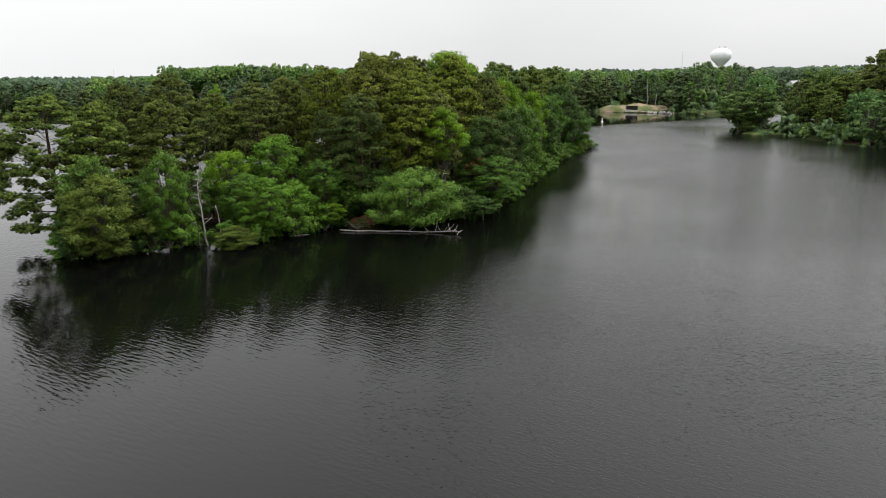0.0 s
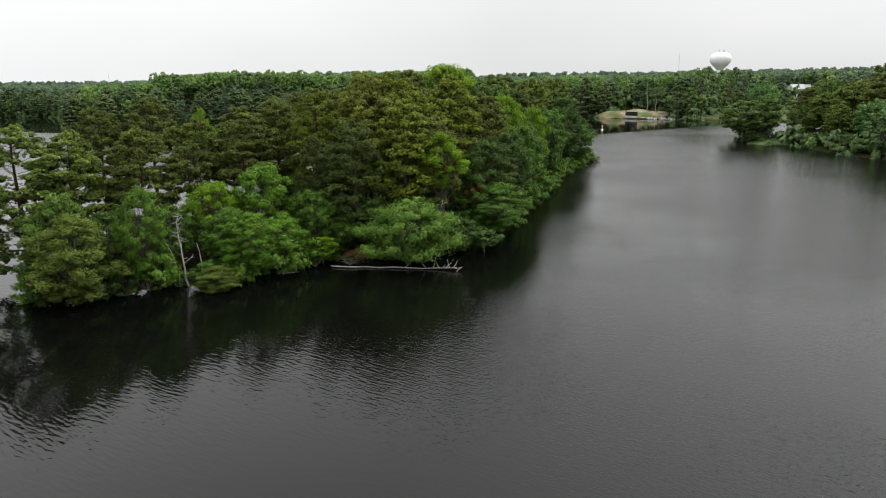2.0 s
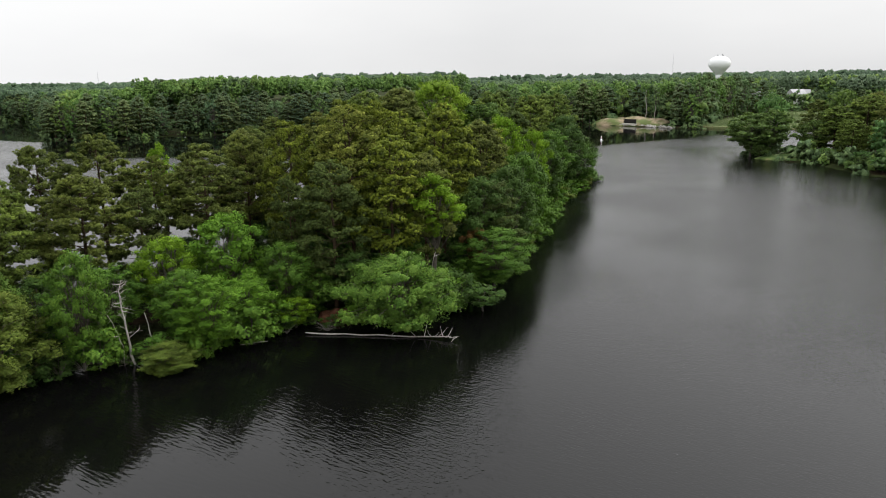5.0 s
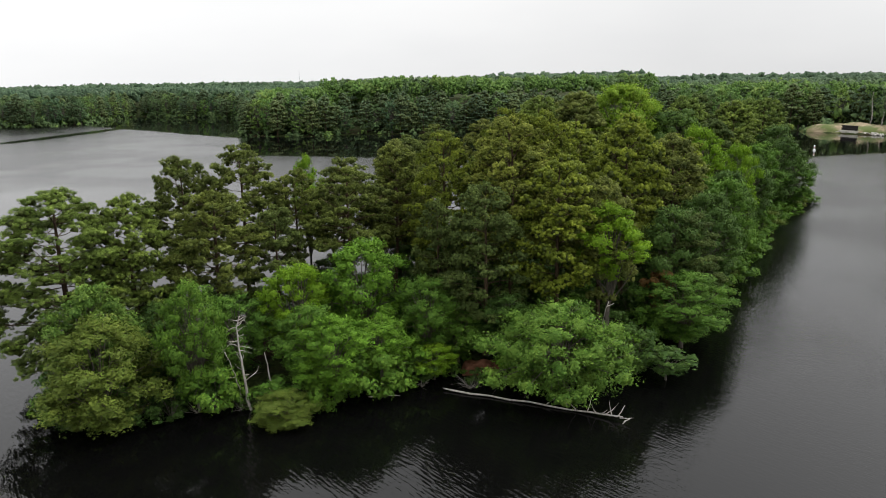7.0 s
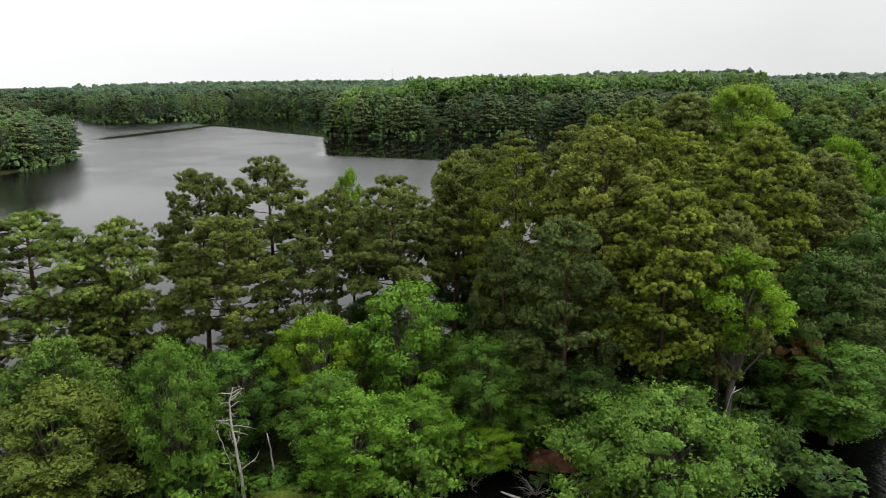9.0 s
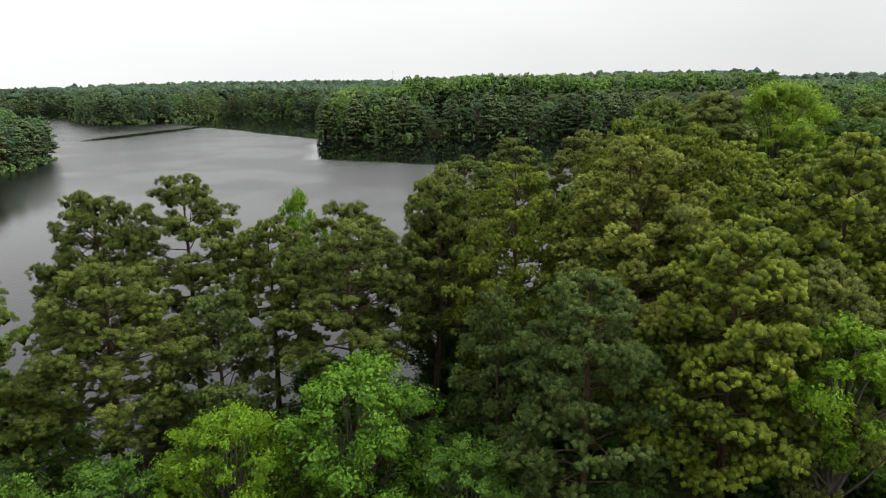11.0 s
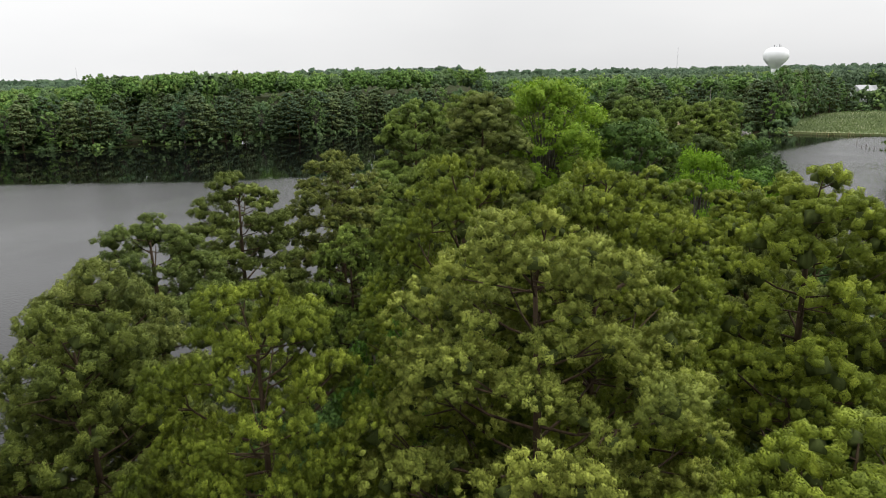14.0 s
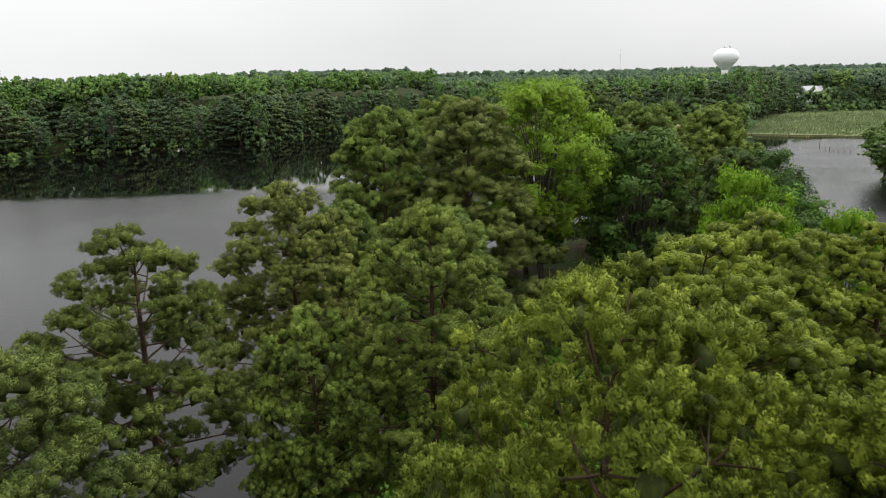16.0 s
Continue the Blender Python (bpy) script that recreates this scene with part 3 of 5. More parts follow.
LAKE_B = [(-32, 380), (-46, 367), (-53, 352), (-60, 337), (-80, 336), (-90, 330), (-100, 318), (-120, 316), (-130, 305), (-152, 301), (-167, 304), (-180, 320),
          (-215, 390), (-266, 456), (-306, 459), (-364, 476), (-331, 405), (-324, 380), (-328, 354), (-350, 345), (-392, 368), (-440, 402), (-490, 392), (-400, 290), (-290, 225), (-206, 208), (-194, 196),
          (-184, 180), (-178, 163), (-236, 100), (-330, 0), (-330, -400)]
LAKE = LAKE_A + LAKE_B


def shore_distance(poly, px, py):
    """Signed distance to a closed outline: positive inside."""
    a = np.array(poly, dtype=float)
    b2 = np.roll(a, -1, 0)
    d = np.full(px.shape, 1e9)
    inside = np.zeros(px.shape, dtype=bool)
    for (x0, y0), (x1, y1) in zip(a, b2):
        ex, ey = x1 - x0, y1 - y0
        t = np.clip(((px - x0) * ex + (py - y0) * ey) / (ex * ex + ey * ey), 0, 1)
        d = np.minimum(d, np.hypot(px - x0 - t * ex, py - y0 - t * ey))
        if y0 != y1:
            inside ^= ((y0 > py) != (y1 > py)) & (px < ex * (py - y0) / (y1 - y0) + x0)
    return np.where(inside, d, -d)


def land(px, py):
    """Distance from the water's edge: positive on land, negative in the lake."""
    return np.maximum(shore_distance(ISLAND, px, py) - 1.9, -shore_distance(LAKE, px, py))


def in_marsh(px, py):
    """The reed bed: a broad flat beside the far arm of the lake."""
    return (px > 108 + (py - 317) * 0.62 * (py > 317)) & (py > 280) & (py < 418) & (px < 420)


def ground_z(px, py):
    s = land(px, py)
    z = np.where(s > 0, 0.05 + 0.75 * (1 - np.exp(-s / 3.0)) + np.clip((s - 8) * 0.035, 0, 4.0), np.maximum(-2.0, 0.05 + s * 0.5))
    z = np.where((px > 104 + (py - 317) * 0.62 * (py > 317)) & (py > 280), np.minimum(z, np.clip(0.6 + 0.2 * (py - 422), 0.6, 5.2)), z)
    return np.where(in_marsh(px, py), np.minimum(z, 0.6), z)


def axis(lo, hi, step, reach=4600):
    mid = list(np.arange(lo, hi + 0.1, step))
    a, b2, out, up = lo, hi, [], []
    s = step
    while a > -reach:
        s *= 1.16
        a -= s
        out.append(a)
    s = step
    while b2 < reach:
        s *= 1.16
        b2 += s
        up.append(b2)
    return np.array(out[::-1] + mid + up)


gx, gy = axis(-200, 330, 6), axis(50, 424, 5)
gx = np.sort(np.concatenate([gx, np.arange(-46, 36, 2.5) + 0.3]))
gy = np.sort(np.concatenate([gy, np.arange(60, 190, 2.5) + 0.3]))
X, Y = np.meshgrid(gx, gy)
Z = ground_z(X, Y)
nx, ny = len(gx), len(gy)
ids = np.arange(nx * ny).reshape(ny, nx)
me = bpy.data.meshes.new("ground")
me.from_pydata(np.stack([X, Y, Z], -1).reshape(-1, 3).tolist(), [], np.stack([ids[:-1, :-1], ids[:-1, 1:], ids[1:, 1:], ids[1:, :-1]], -1).reshape(-1, 4).tolist())
me.polygons.foreach_set("use_smooth", [True] * len(me.polygons))
me.materials.append(GROUND)
tagged(new("ground", me), "brown leaf-littered woodland soil round a lake", "ground", kind="structure")

me = bpy.data.meshes.new("water")
me.from_pydata([(-900, -900, 0), (900, -900, 0), (900, 900, 0), (-900, 900, 0)], [], [(0, 1, 2, 3)])
me.materials.append(WATER)
tagged(new("water", me), "dark tannin-stained lake water with fine wind ripples", "lake", kind="structure")

# ---- island pines ----
FINE = dict(h=19, r=5.0, split=True, limbs=48, knob=0.58, per=42, ball=0.115, blades=14, length=0.205, width=0.009, wad=0.36, layered=0.75)
NEAR = [pine("pine_tree", 11, PINE_SUNNY, clear_to=0.3, **FINE),
        pine("pine_tree", 17, PINE_PALE, clear_to=0.3, **FINE)]
MID = [pine("pine_tree", 12, PINE, clear_to=0.4, limbs=38), pine("pine_tree", 13, PINE_OLIVE, clear_to=0.42, limbs=36), pine("pine_tree", 15, PINE_BROWN, clear_to=0.34),
       pine("pine_tree", 16, PINE_DARK, clear_to=0.24, limbs=36), pine("pine_tree", 18, PINE_OLIVE, clear_to=0.46, limbs=34, full=0.45, layered=0.55, knob=0.56), pine("pine_tree", 14, PINE, r=5.0, clear_to=0.06, limbs=62, knob=0.62),
       pine("pine_tree", 38, PINE_FINE, clear_to=0.34, limbs=40), pine("pine_tree", 39, PINE_SUNNY, clear_to=0.3, limbs=40)]
ROUGH = dict(h=20, r=5.2, knob=0.8, per=16, ball=0.3, blades=3, length=0.42, width=0.035)
BACK = [pine("pine_tree", 19, PINE, clear_to=0.2, limbs=34, **ROUGH), pine("pine_tree", 20, PINE_DARK, clear_to=0.15, limbs=36, **ROUGH), pine("pine_tree", 10, PINE_BROWN, clear_to=0.12, limbs=40, **ROUGH)]
PINES = {"n": NEAR[0], "p": NEAR[1], "f": MID[6], "s": MID[7], "a": MID[0], "b": MID[1], "w": MID[2], "d": MID[3], "o": MID[4], "l": MID[5], "A": BACK[0], "D": BACK[1], "W": BACK[2]}
LOOK = {"p": "pale grey-green", "w": "brownish olive", "W": "brownish olive", "d": "dark green", "D": "dark green"}
ROW_A = [(-40.4, 70.2, 15.6, 6.0, "l"), (-36.9, 73.4, 14.8, 4.4, "l"), (-38.8, 82, 16.7, 3.6, "b"), (-34, 84.6, 17.6, 4.2, "o"), (-31.4, 76.3, 14.6, 4.2, "b"), (-29.2, 85.6, 15.2, 3.4, "o"),
         (-23.2, 85, 16.4, 4.3, "o"), (-21.8, 91.5, 17, 3.5, "b"), (-22.6, 95.5, 17.3, 3.7, "w"), (-15.8, 89.3, 18.5, 3.8, "n"), (-9.7, 89.5, 20.0, 4.9, "p"), (-10.4, 82, 15.2, 3.7, "d"),
         (-4.8, 85, 17, 4.2, "s"), (-1.4, 87, 15, 3.5, "w"), (-11.1, 96.2, 20.4, 4.1, "n"), (-7.0, 93.5, 20.3, 4.3, "n"), (0.2, 96.4, 19.8, 4.5, "s"), (6, 93, 11.2, 3.4, "d")]
ROW_B = [(-24.6, 104.2, 17.1, 4.6, "d"), (-22.6, 112.4, 17.6, 4.3, "o"), (-18.9, 121, 17.9, 4.6, "w"), (-12.2, 113.2, 17.9, 4.3, "f"), (-5.4, 105.2, 18.5, 4.8, "s"), (-15.0, 83.9, 13.4, 2.3, "d"),
         (-16.6, 111, 14.6, 3.0, "a"), (-1, 110.5, 17.8, 4.6, "s"), (4.5, 104, 17.4, 4.2, "w"), (6, 113, 16.6, 4.4, "s"), (-7.5, 137.6, 21, 6.2, "W"), (-14, 140, 20.6, 5, "A"),
         (16.3, 151, 19.3, 5, "A"), (22.3, 161, 19.3, 5, "A"), (9, 148, 20.2, 5, "A"), (-9, 152, 21, 5, "A"), (1, 160, 21, 5.2, "W"), (12, 168, 20, 5, "D")]
ROW_C = [(21, 174, 19, 5, "A"), (-15, 150, 18, 4.5, "D"), (-17, 131, 15, 3.8, "A"), (-11, 126, 15.5, 4, "A"), (-28, 80, 13.0, 3.0, "d"), (-27, 92, 14.5, 3.2, "b"), (12, 137, 17, 4.4, "D")]
for row in (ROW_A, ROW_B, ROW_C):
    for x, y, h, r, k in row:
        plant(PINES[k], x, y, h, r * 1.1, "tall loblolly pine with %s needle tufts and bare trunk" % LOOK.get(k, "olive green"), "pines on the island")

# ---- island broadleaf trees ----
BROAD = {
    "bright": broadleaf("broadleaf_tree", 21, LEAF_BRIGHT), "bright2": broadleaf("broadleaf_tree", 22, LEAF_BRIGHT, lobes=78),
    "lime": broadleaf("broadleaf_tree", 23, LEAF_LIME), "limetop": broadleaf("broadleaf_tree", 36, LEAF_LIME, h=13, r=2.8, low=0.46, lobes=44), "green": broadleaf("broadleaf_tree", 24, LEAF_GREEN), "green2": broadleaf("broadleaf_tree", 25, LEAF_GREEN, lobes=78),
    "dark": broadleaf("broadleaf_tree", 26, LEAF_DARK), "blue": broadleaf("broadleaf_tree", 27, LEAF_BLUE),
    "yellow": broadleaf("broadleaf_tree", 28, LEAF_YELLOW, low=0.0, droop=0.25, lobes=84),
    "soft": broadleaf("broadleaf_tree", 29, LEAF_SOFT, h=7, r=5, low=0.02, droop=0.5, flat=0.5, lobes=120, per=180),
    "tall": broadleaf("broadleaf_tree", 30, LEAF_TALL, h=22, r=6.8, low=0.3, lobes=80, per=200, size=0.2),
    "round": broadleaf("broadleaf_tree", 31, LEAF_DARK, h=19, r=5.5, low=0.1, lobes=80, per=190, size=0.2),
}
TINT = {"limetop": "yellow-lime", "lime": "yellow-lime", "bright": "bright green", "bright2": "bright green", "dark": "dark green", "blue": "blue-green", "yellow": "yellow-green", "soft": "soft drooping green", "tall": "bright open green", "round": "dark rounded"}
LEAFY = [(-33.0, 64.3, 8.6, 4.2, "yellow"), (-34.8, 66.2, 10.4, 3.3, "blue"), (-28.3, 68.0, 10.0, 2.5, "green2"), (-24.3, 76, 9.5, 3.0, "lime"), (-20.4, 80, 10.8, 3.9, "bright"),
         (-14.5, 79.2, 7.9, 2.7, "green"), (-19.4, 71.8, 6.6, 3.2, "bright2"), (-17.2, 74.8, 5.8, 2.6, "bright"), (-21.5, 68.2, 2.7, 2.3, "yellow"), (-13.4, 77.2, 2.9, 1.9, "lime"),
         (-4.0, 77.5, 7.8, 6.0, "soft"), (-0.6, 85.4, 13.2, 2.9, "limetop"), (5.6, 88.6, 6.8, 4.0, "green2"), (4.6, 92.6, 11.9, 3.6, "dark")]
LEAFY2 = [(8, 99, 12.5, 3.8, "dark"), (10, 107, 13, 3.8, "green"), (12, 118, 12.2, 3.8, "dark"), (14.6, 126.8, 14.9, 2.6, "lime"), (17, 135, 12.4, 3.8, "dark"), (18.5, 141, 13.6, 4.4, "green"),
          (22.8, 151, 15.6, 4.8, "dark"), (26.5, 156, 10, 4, "green2"), (28, 166, 11, 4.5, "dark"), (9.6, 130.4, 17.2, 3.5, "lime"), (-0.9, 143.8, 23.2, 6.6, "tall"), (7.3, 142.8, 18.9, 5.6, "round"),
          (-12.2, 80.2, 5, 2.2, "green"), (-17.5, 84.6, 4.2, 2.6, "dark"), (-14.2, 85.8, 4.0, 2.6, "dark"), (-19.4, 87.4, 3.8, 2.4, "dark"), (-8.3, 81, 6.4, 2.6, "dark"), (-28, 73, 7.5, 3, "green"), (-33, 71, 7, 3, "dark"), (-29.9, 90.0, 16.2, 1.6, "limetop"), (-22, 73, 7, 2.8, "green2"), (-14.2, 102.2, 13.4, 2.1, "green"), (-16.4, 100.6, 9.0, 3.2, "dark"), (-18.6, 104.2, 7.0, 3.0, "dark"), (-23.0, 96.6, 7.5, 3.4, "dark"), (-27, 88, 6.5, 3, "dark"), (-36.5, 84.2, 4.2, 2.6, "dark"), (-32.0, 84.0, 4.4, 2.6, "dark"), (-28.4, 69.0, 2.8, 2.0, "dark"), (-20.4, 101.2, 7.2, 3.2, "dark"), (-21.8, 106.0, 6.4, 3.2, "dark"), (-18.4, 98.4, 6.6, 2.8, "dark")]
for row in (LEAFY, LEAFY2):
    for x, y, h, r, k in row:
        plant(BROAD[k], x, y, h, r, "leafy broadleaf tree with a dense %s crown" % TINT.get(k, "green"), "broadleaf trees on the island", z=-0.4 if k in ("yellow", "soft", "blue") else 0.2)

# ---- island shrubs: along the water's edge and under the pines ----
SHRUBS = [broadleaf("shrub", 32, LEAF_GREEN, h=4, r=2, low=0.0, lobes=16, per=34, size=0.165, twigs=1, droop=0.4), broadleaf("shrub", 33, LEAF_BRIGHT, h=4, r=2, low=0.0, lobes=16, per=34, size=0.165, twigs=1, droop=0.4),
          broadleaf("shrub", 34, LEAF_DARK, h=4, r=2, low=0.0, lobes=16, per=34, size=0.165, twigs=1, droop=0.4), broadleaf("shrub", 35, LEAF_YELLOW, h=4, r=2, low=0.0, lobes=16, per=34, size=0.165, twigs=1, droop=0.4)]
rng = np.random.default_rng(5)


def shore_points(poly, step):
    for (x0, y0), (x1, y1) in zip(poly, poly[1:]):
        k = max(1, int(math.hypot(x1 - x0, y1 - y0) / step))
        for i in range(k):
            yield x0 + (x1 - x0) * i / k, y0 + (y1 - y0) * i / k, x1 - x0, y1 - y0


for x, y, ex, ey in shore_points(ISLAND[:18] + ISLAND[-6:] + ISLAND[:1], 1.9):
    if y > 105 and rng.random() < 0.2:
        continue
    ln = math.hypot(ex, ey)
    inner = rng.uniform(-0.2, 2.2)
    sx, sy = x - ey / ln * inner, y + ex / ln * inner
    opening = -12.5 < sx < -7.5 and sy < 82 or -26.8 < sx < -22.9 and sy < 73
    if sx < -22 and sy > 80 and rng.random() < 0.6:
        continue
    hh = rng.uniform(1.2, 1.7) if opening or sx < -22 and sy > 80 else rng.uniform(2.4, 4.8)
    plant(SHRUBS[int(rng.choice(4, p=[0.36, 0.26, 0.3, 0.08]))], sx, sy, hh, min(hh * 0.7, rng.uniform(1.7, 2.5)), "dense leafy shrub hanging over the water's edge", "shore shrubs", z=-0.45, category="shrub")
count = 0
while count < 60:
    x, y = rng.uniform(-41, 28), rng.uniform(66, 150)
    if shore_distance(ISLAND, np.array([x]), np.array([y]))[0] > 3.5 and not (x < -19 and y > 79):
        plant(SHRUBS[int(rng.choice(4, p=[0.25, 0.06, 0.67, 0.02]))], x, y, rng.uniform(2.5, 5.5), rng.uniform(1.8, 2.8), "low green shrub in the shade of the pines", "understorey shrubs", category="shrub")
        count += 1

plant(broadleaf("shrub", 37, LEAF_RUST, h=6, r=1.4, low=0.35, lobes=12, per=50, size=0.16, twigs=1), 3.6, 89.6, 6.6, 1.5, "dying sapling with rusty brown leaves", "understorey shrubs", category="shrub")
for i in range(54):
    x, y = (rng.uniform(-19, 5), rng.uniform(81, 101)) if i < 30 else (rng.uniform(-8, 11), rng.uniform(110, 138))
    plant(SHRUBS[int(rng.choice(4, p=[0.2, 0.04, 0.74, 0.02]))], x, y, rng.uniform(2.0, 4.5), rng.uniform(1.7, 2.6), "low green shrub in the shade of the pines", "understorey shrubs", category="shrub")

for x, y, h in ((-21, 95.5, 3.4), (-18, 92.2, 3.6), (-20, 98.4, 3.2), (-14.6, 93.2, 3.2), (-7.6, 84.6, 3.0), (-5.0, 82.4, 2.8), (-2.4, 83.8, 3.2), (-23.6, 93.4, 2.6), (-12.8, 83.2, 2.8)):
    plant(SHRUBS[2], x, y, h, h * 0.72, "low green shrub in the shade of the pines", "understorey shrubs", category="shrub")

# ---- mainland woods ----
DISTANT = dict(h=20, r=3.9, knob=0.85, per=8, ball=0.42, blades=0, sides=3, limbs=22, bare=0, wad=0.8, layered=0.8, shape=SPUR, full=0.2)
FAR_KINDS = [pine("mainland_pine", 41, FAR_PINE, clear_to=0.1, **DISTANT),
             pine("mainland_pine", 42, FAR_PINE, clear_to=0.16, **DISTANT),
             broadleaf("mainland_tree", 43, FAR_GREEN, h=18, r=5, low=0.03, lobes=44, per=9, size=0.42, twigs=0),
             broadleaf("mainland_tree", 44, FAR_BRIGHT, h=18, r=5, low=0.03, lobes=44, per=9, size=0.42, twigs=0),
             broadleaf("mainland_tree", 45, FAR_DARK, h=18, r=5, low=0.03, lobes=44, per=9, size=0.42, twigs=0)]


def on_bank(px, py):
    return (px > 70) & (px < 99) & (py > 316) & (py < 350) & (py + 0.78 * (px - 70) < 366)


def on_clearing(px, py):
    """A grassy gap on the wooded point, with a view through it to the water behind."""
    along = np.clip(((px - 89) * 14 + (py - 200) * 25) / 821.0, 0, 1)
    return np.hypot(px - 89 - along * 14, py - 200 - along * 25) < 3.0


def on_point(px, py):
    """The tip of the wooded point, whose trees are planted singly."""
    return (px > 80) & (px < 116) & (py > 168) & (py < 232)


def rise(px, py):
    """Higher, older woodland behind the north shore."""
    return np.where((px < 10) & (px > -142) & (py > 300), 4.6, np.where((px < -140) & (py < 260), -6.0, np.where((px > 60) & (py < 260), -4.0, 0.0)))


count = 0
VIEWED = LAKE_A[3:10] + LAKE_A[16:] + LAKE_B[:-3]
for x, y, ex, ey in shore_points(VIEWED, 5.0):
    ln = math.hypot(ex, ey)
    for off in (3.0, 9.5):
        px, py = x + ey / ln * off + rng.normal(0, 1.2), y - ex / ln * off + rng.normal(0, 1.2)
        s = float(land(np.array([px]), np.array([py]))[0])
        if s < 1.0 or count >= 480 or on_bank(px, py) or on_point(px, py) or in_marsh(px, py):
            continue
        kind = FAR_KINDS[int(rng.choice(5, p=[0.30, 0.24, 0.06, 0.02, 0.38] if px < -185 else [0.14, 0.12, 0.34, 0.24, 0.16] if px > 40 else [0.32, 0.24, 0.18, 0.08, 0.18]))]
        h = rng.uniform(12.5, 17.5) if off < 5 else rng.uniform(16, 19.5)
        if px > 60 and py < 240:
            h *= 0.88
        if px < -140 and py < 240:
            h *= 0.85
        plant(kind, px, py, h, rng.uniform(3.4, 4.7), "tall tree in the wood along the far shore", "trees along the far shore", z=float(ground_z(np.array([px]), np.array([py]))[0]) - 0.1)
        count += 1


BEHIND_BANK = [(64, 351), (70, 357), (77, 358), (84, 356), (91, 353), (98, 348), (104, 341), (107, 331), (102, 326), (109, 323), (58, 358), (95, 357), (88, 361), (80, 364), (72, 366), (65, 362)]
MARSH_TREES = [(112, 330), (117, 338), (121, 346), (127, 352), (133, 360), (140, 368), (146, 377), (153, 384), (160, 393), (166, 402), (175, 409), (183, 418), (192, 424), (224, 428), (240, 430), (252, 429), (265, 431), (280, 430)]
for i, (px, py) in enumerate(BEHIND_BANK + MARSH_TREES):
    plant(FAR_KINDS[2 + i % 3 if i % 2 else 0], px, py, rng.uniform(13, 17) if 190 < px else rng.uniform(21.5, 24) if 104 < px < 168 and py < 400 else rng.uniform(16, 20), rng.uniform(4, 5), "tall tree in the wood along the far shore", "trees along the far shore", z=0.3)

# taller pines that close the skyline of the western shore
for px, py in ((-150, 384), (-147, 376), (-153, 391), (-146, 367), (-156, 379)):
    plant(FAR_KINDS[1], px, py, 25, 5.4, "tall tree in the wood along the far shore", "trees along the far shore", z=0.3)

# the wooded point: a spreading tree at its tip, then pines and leafy trees, with bushes along the bank
LEAFY_POINT = dict(h=14, r=6, lobes=64, per=26, size=0.34, twigs=0)
POINT_KINDS = {"spread": broadleaf("mainland_tree", 46, POINT_LEAVES, low=0.16, flat=0.5, droop=0.3, **LEAFY_POINT), "bright": broadleaf("mainland_tree", 47, FAR_BRIGHT, low=0.1, **LEAFY_POINT),
               "green": broadleaf("mainland_tree", 48, POINT_LEAVES, low=0.12, **LEAFY_POINT), "pine": BACK[0], "dark": BACK[1], "brown": BACK[2]}
POINT_TREES = [(84.2, 209, 12.0, 8.6, "spread"), (88.6, 207, 13.4, 6.6, "spread"), (91.0, 213.4, 17.4, 5.2, "bright"), (87.5, 219.5, 12, 5.4, "spread"), (101.4, 208.4, 15.4, 5.4, "dark"), (105.5, 203, 18.6, 6.0, "green"), (106, 193.5, 17, 7.0, "pine"), (109, 183.6, 22.6, 7.2, "brown"),
               (101, 173.6, 13, 5.0, "bright"), (98.5, 186, 11.5, 4.2, "pine"), (112, 200, 17.5, 5.5, "brown"), (113, 211, 15.5, 5.0, "green"), (113, 176, 19, 5.5, "pine"), (106, 170, 16, 5.0, "dark"), (98.4, 203.4, 10.5, 4.0, "green"), (101.5, 199, 14, 5.2, "pine"), (95.0, 220.6, 12.5, 4.4, "green"), (113.5, 221, 14.5, 4.6, "pine"), (114, 190, 18, 5, "dark")]
for x, y, h, r, k in POINT_TREES:
    plant(POINT_KINDS[k], x, y, h, r, "%s on a wooded point by the water" % {"spread": "wide spreading green tree", "bright": "bright green leafy tree", "green": "mid-green leafy tree"}.get(k, "olive-green pine"), "trees along the far shore", z=0.3)
POINT_BUSHES = [(84.6, 204.2, 3.8, 3.0), (93.2, 204.6, 3.4, 2.4), (95.2, 199.0, 4.4, 3.2), (97.5, 194.4, 3.6, 3.0), (95, 190, 3.2, 2.6), (98.6, 181, 4.2, 3.4), (95.6, 177, 3.4, 2.8), (97.5, 171, 4.0, 3.2), (88.4, 219, 3.6, 2.8)]
for i, (x, y, h, r) in enumerate(POINT_BUSHES):
    plant(POINT_KINDS["bright" if i % 2 else "green"], x, y, h, r, "low green bush on a grassy bank by the water", "bushes on the wooded point", z=0.2, category="shrub")


def canopy(name, xs, ys, zs, hs, rs, seed, mat, per, label, deep=1.15, grow=1.55, shape=STAR):
    """A wood too far off to tell its trees apart: many ragged crowns, each of several leafy boughs."""
    r2 = np.random.default_rng(seed)
    k = len(xs)
    e = unit(r2, k * per)
    e[:, 2] = np.abs(e[:, 2]) * 1.25 - 0.4
    c = np.repeat(np.stack([xs, ys, zs + hs - rs * deep], 1), per, 0)
    pos = c + e * np.repeat(np.stack([rs, rs, rs * deep], 1), per, 0) * r2.uniform(0.55, 0.85, (k * per, 1))
    size = np.repeat(rs, per) * (grow / per ** 0.5) * r2.uniform(0.7, 1.25, k * per)
    return tagged(new(name, puffs_mesh(name, (balls(r2, pos, size, 0.15 if shape is STAR else 0.35, shape), pos, norm(e + np.array([0, 0, 0.4]))), np.zeros((0, 4, 3)), None, mat)), label, "woods", kind="stuff")


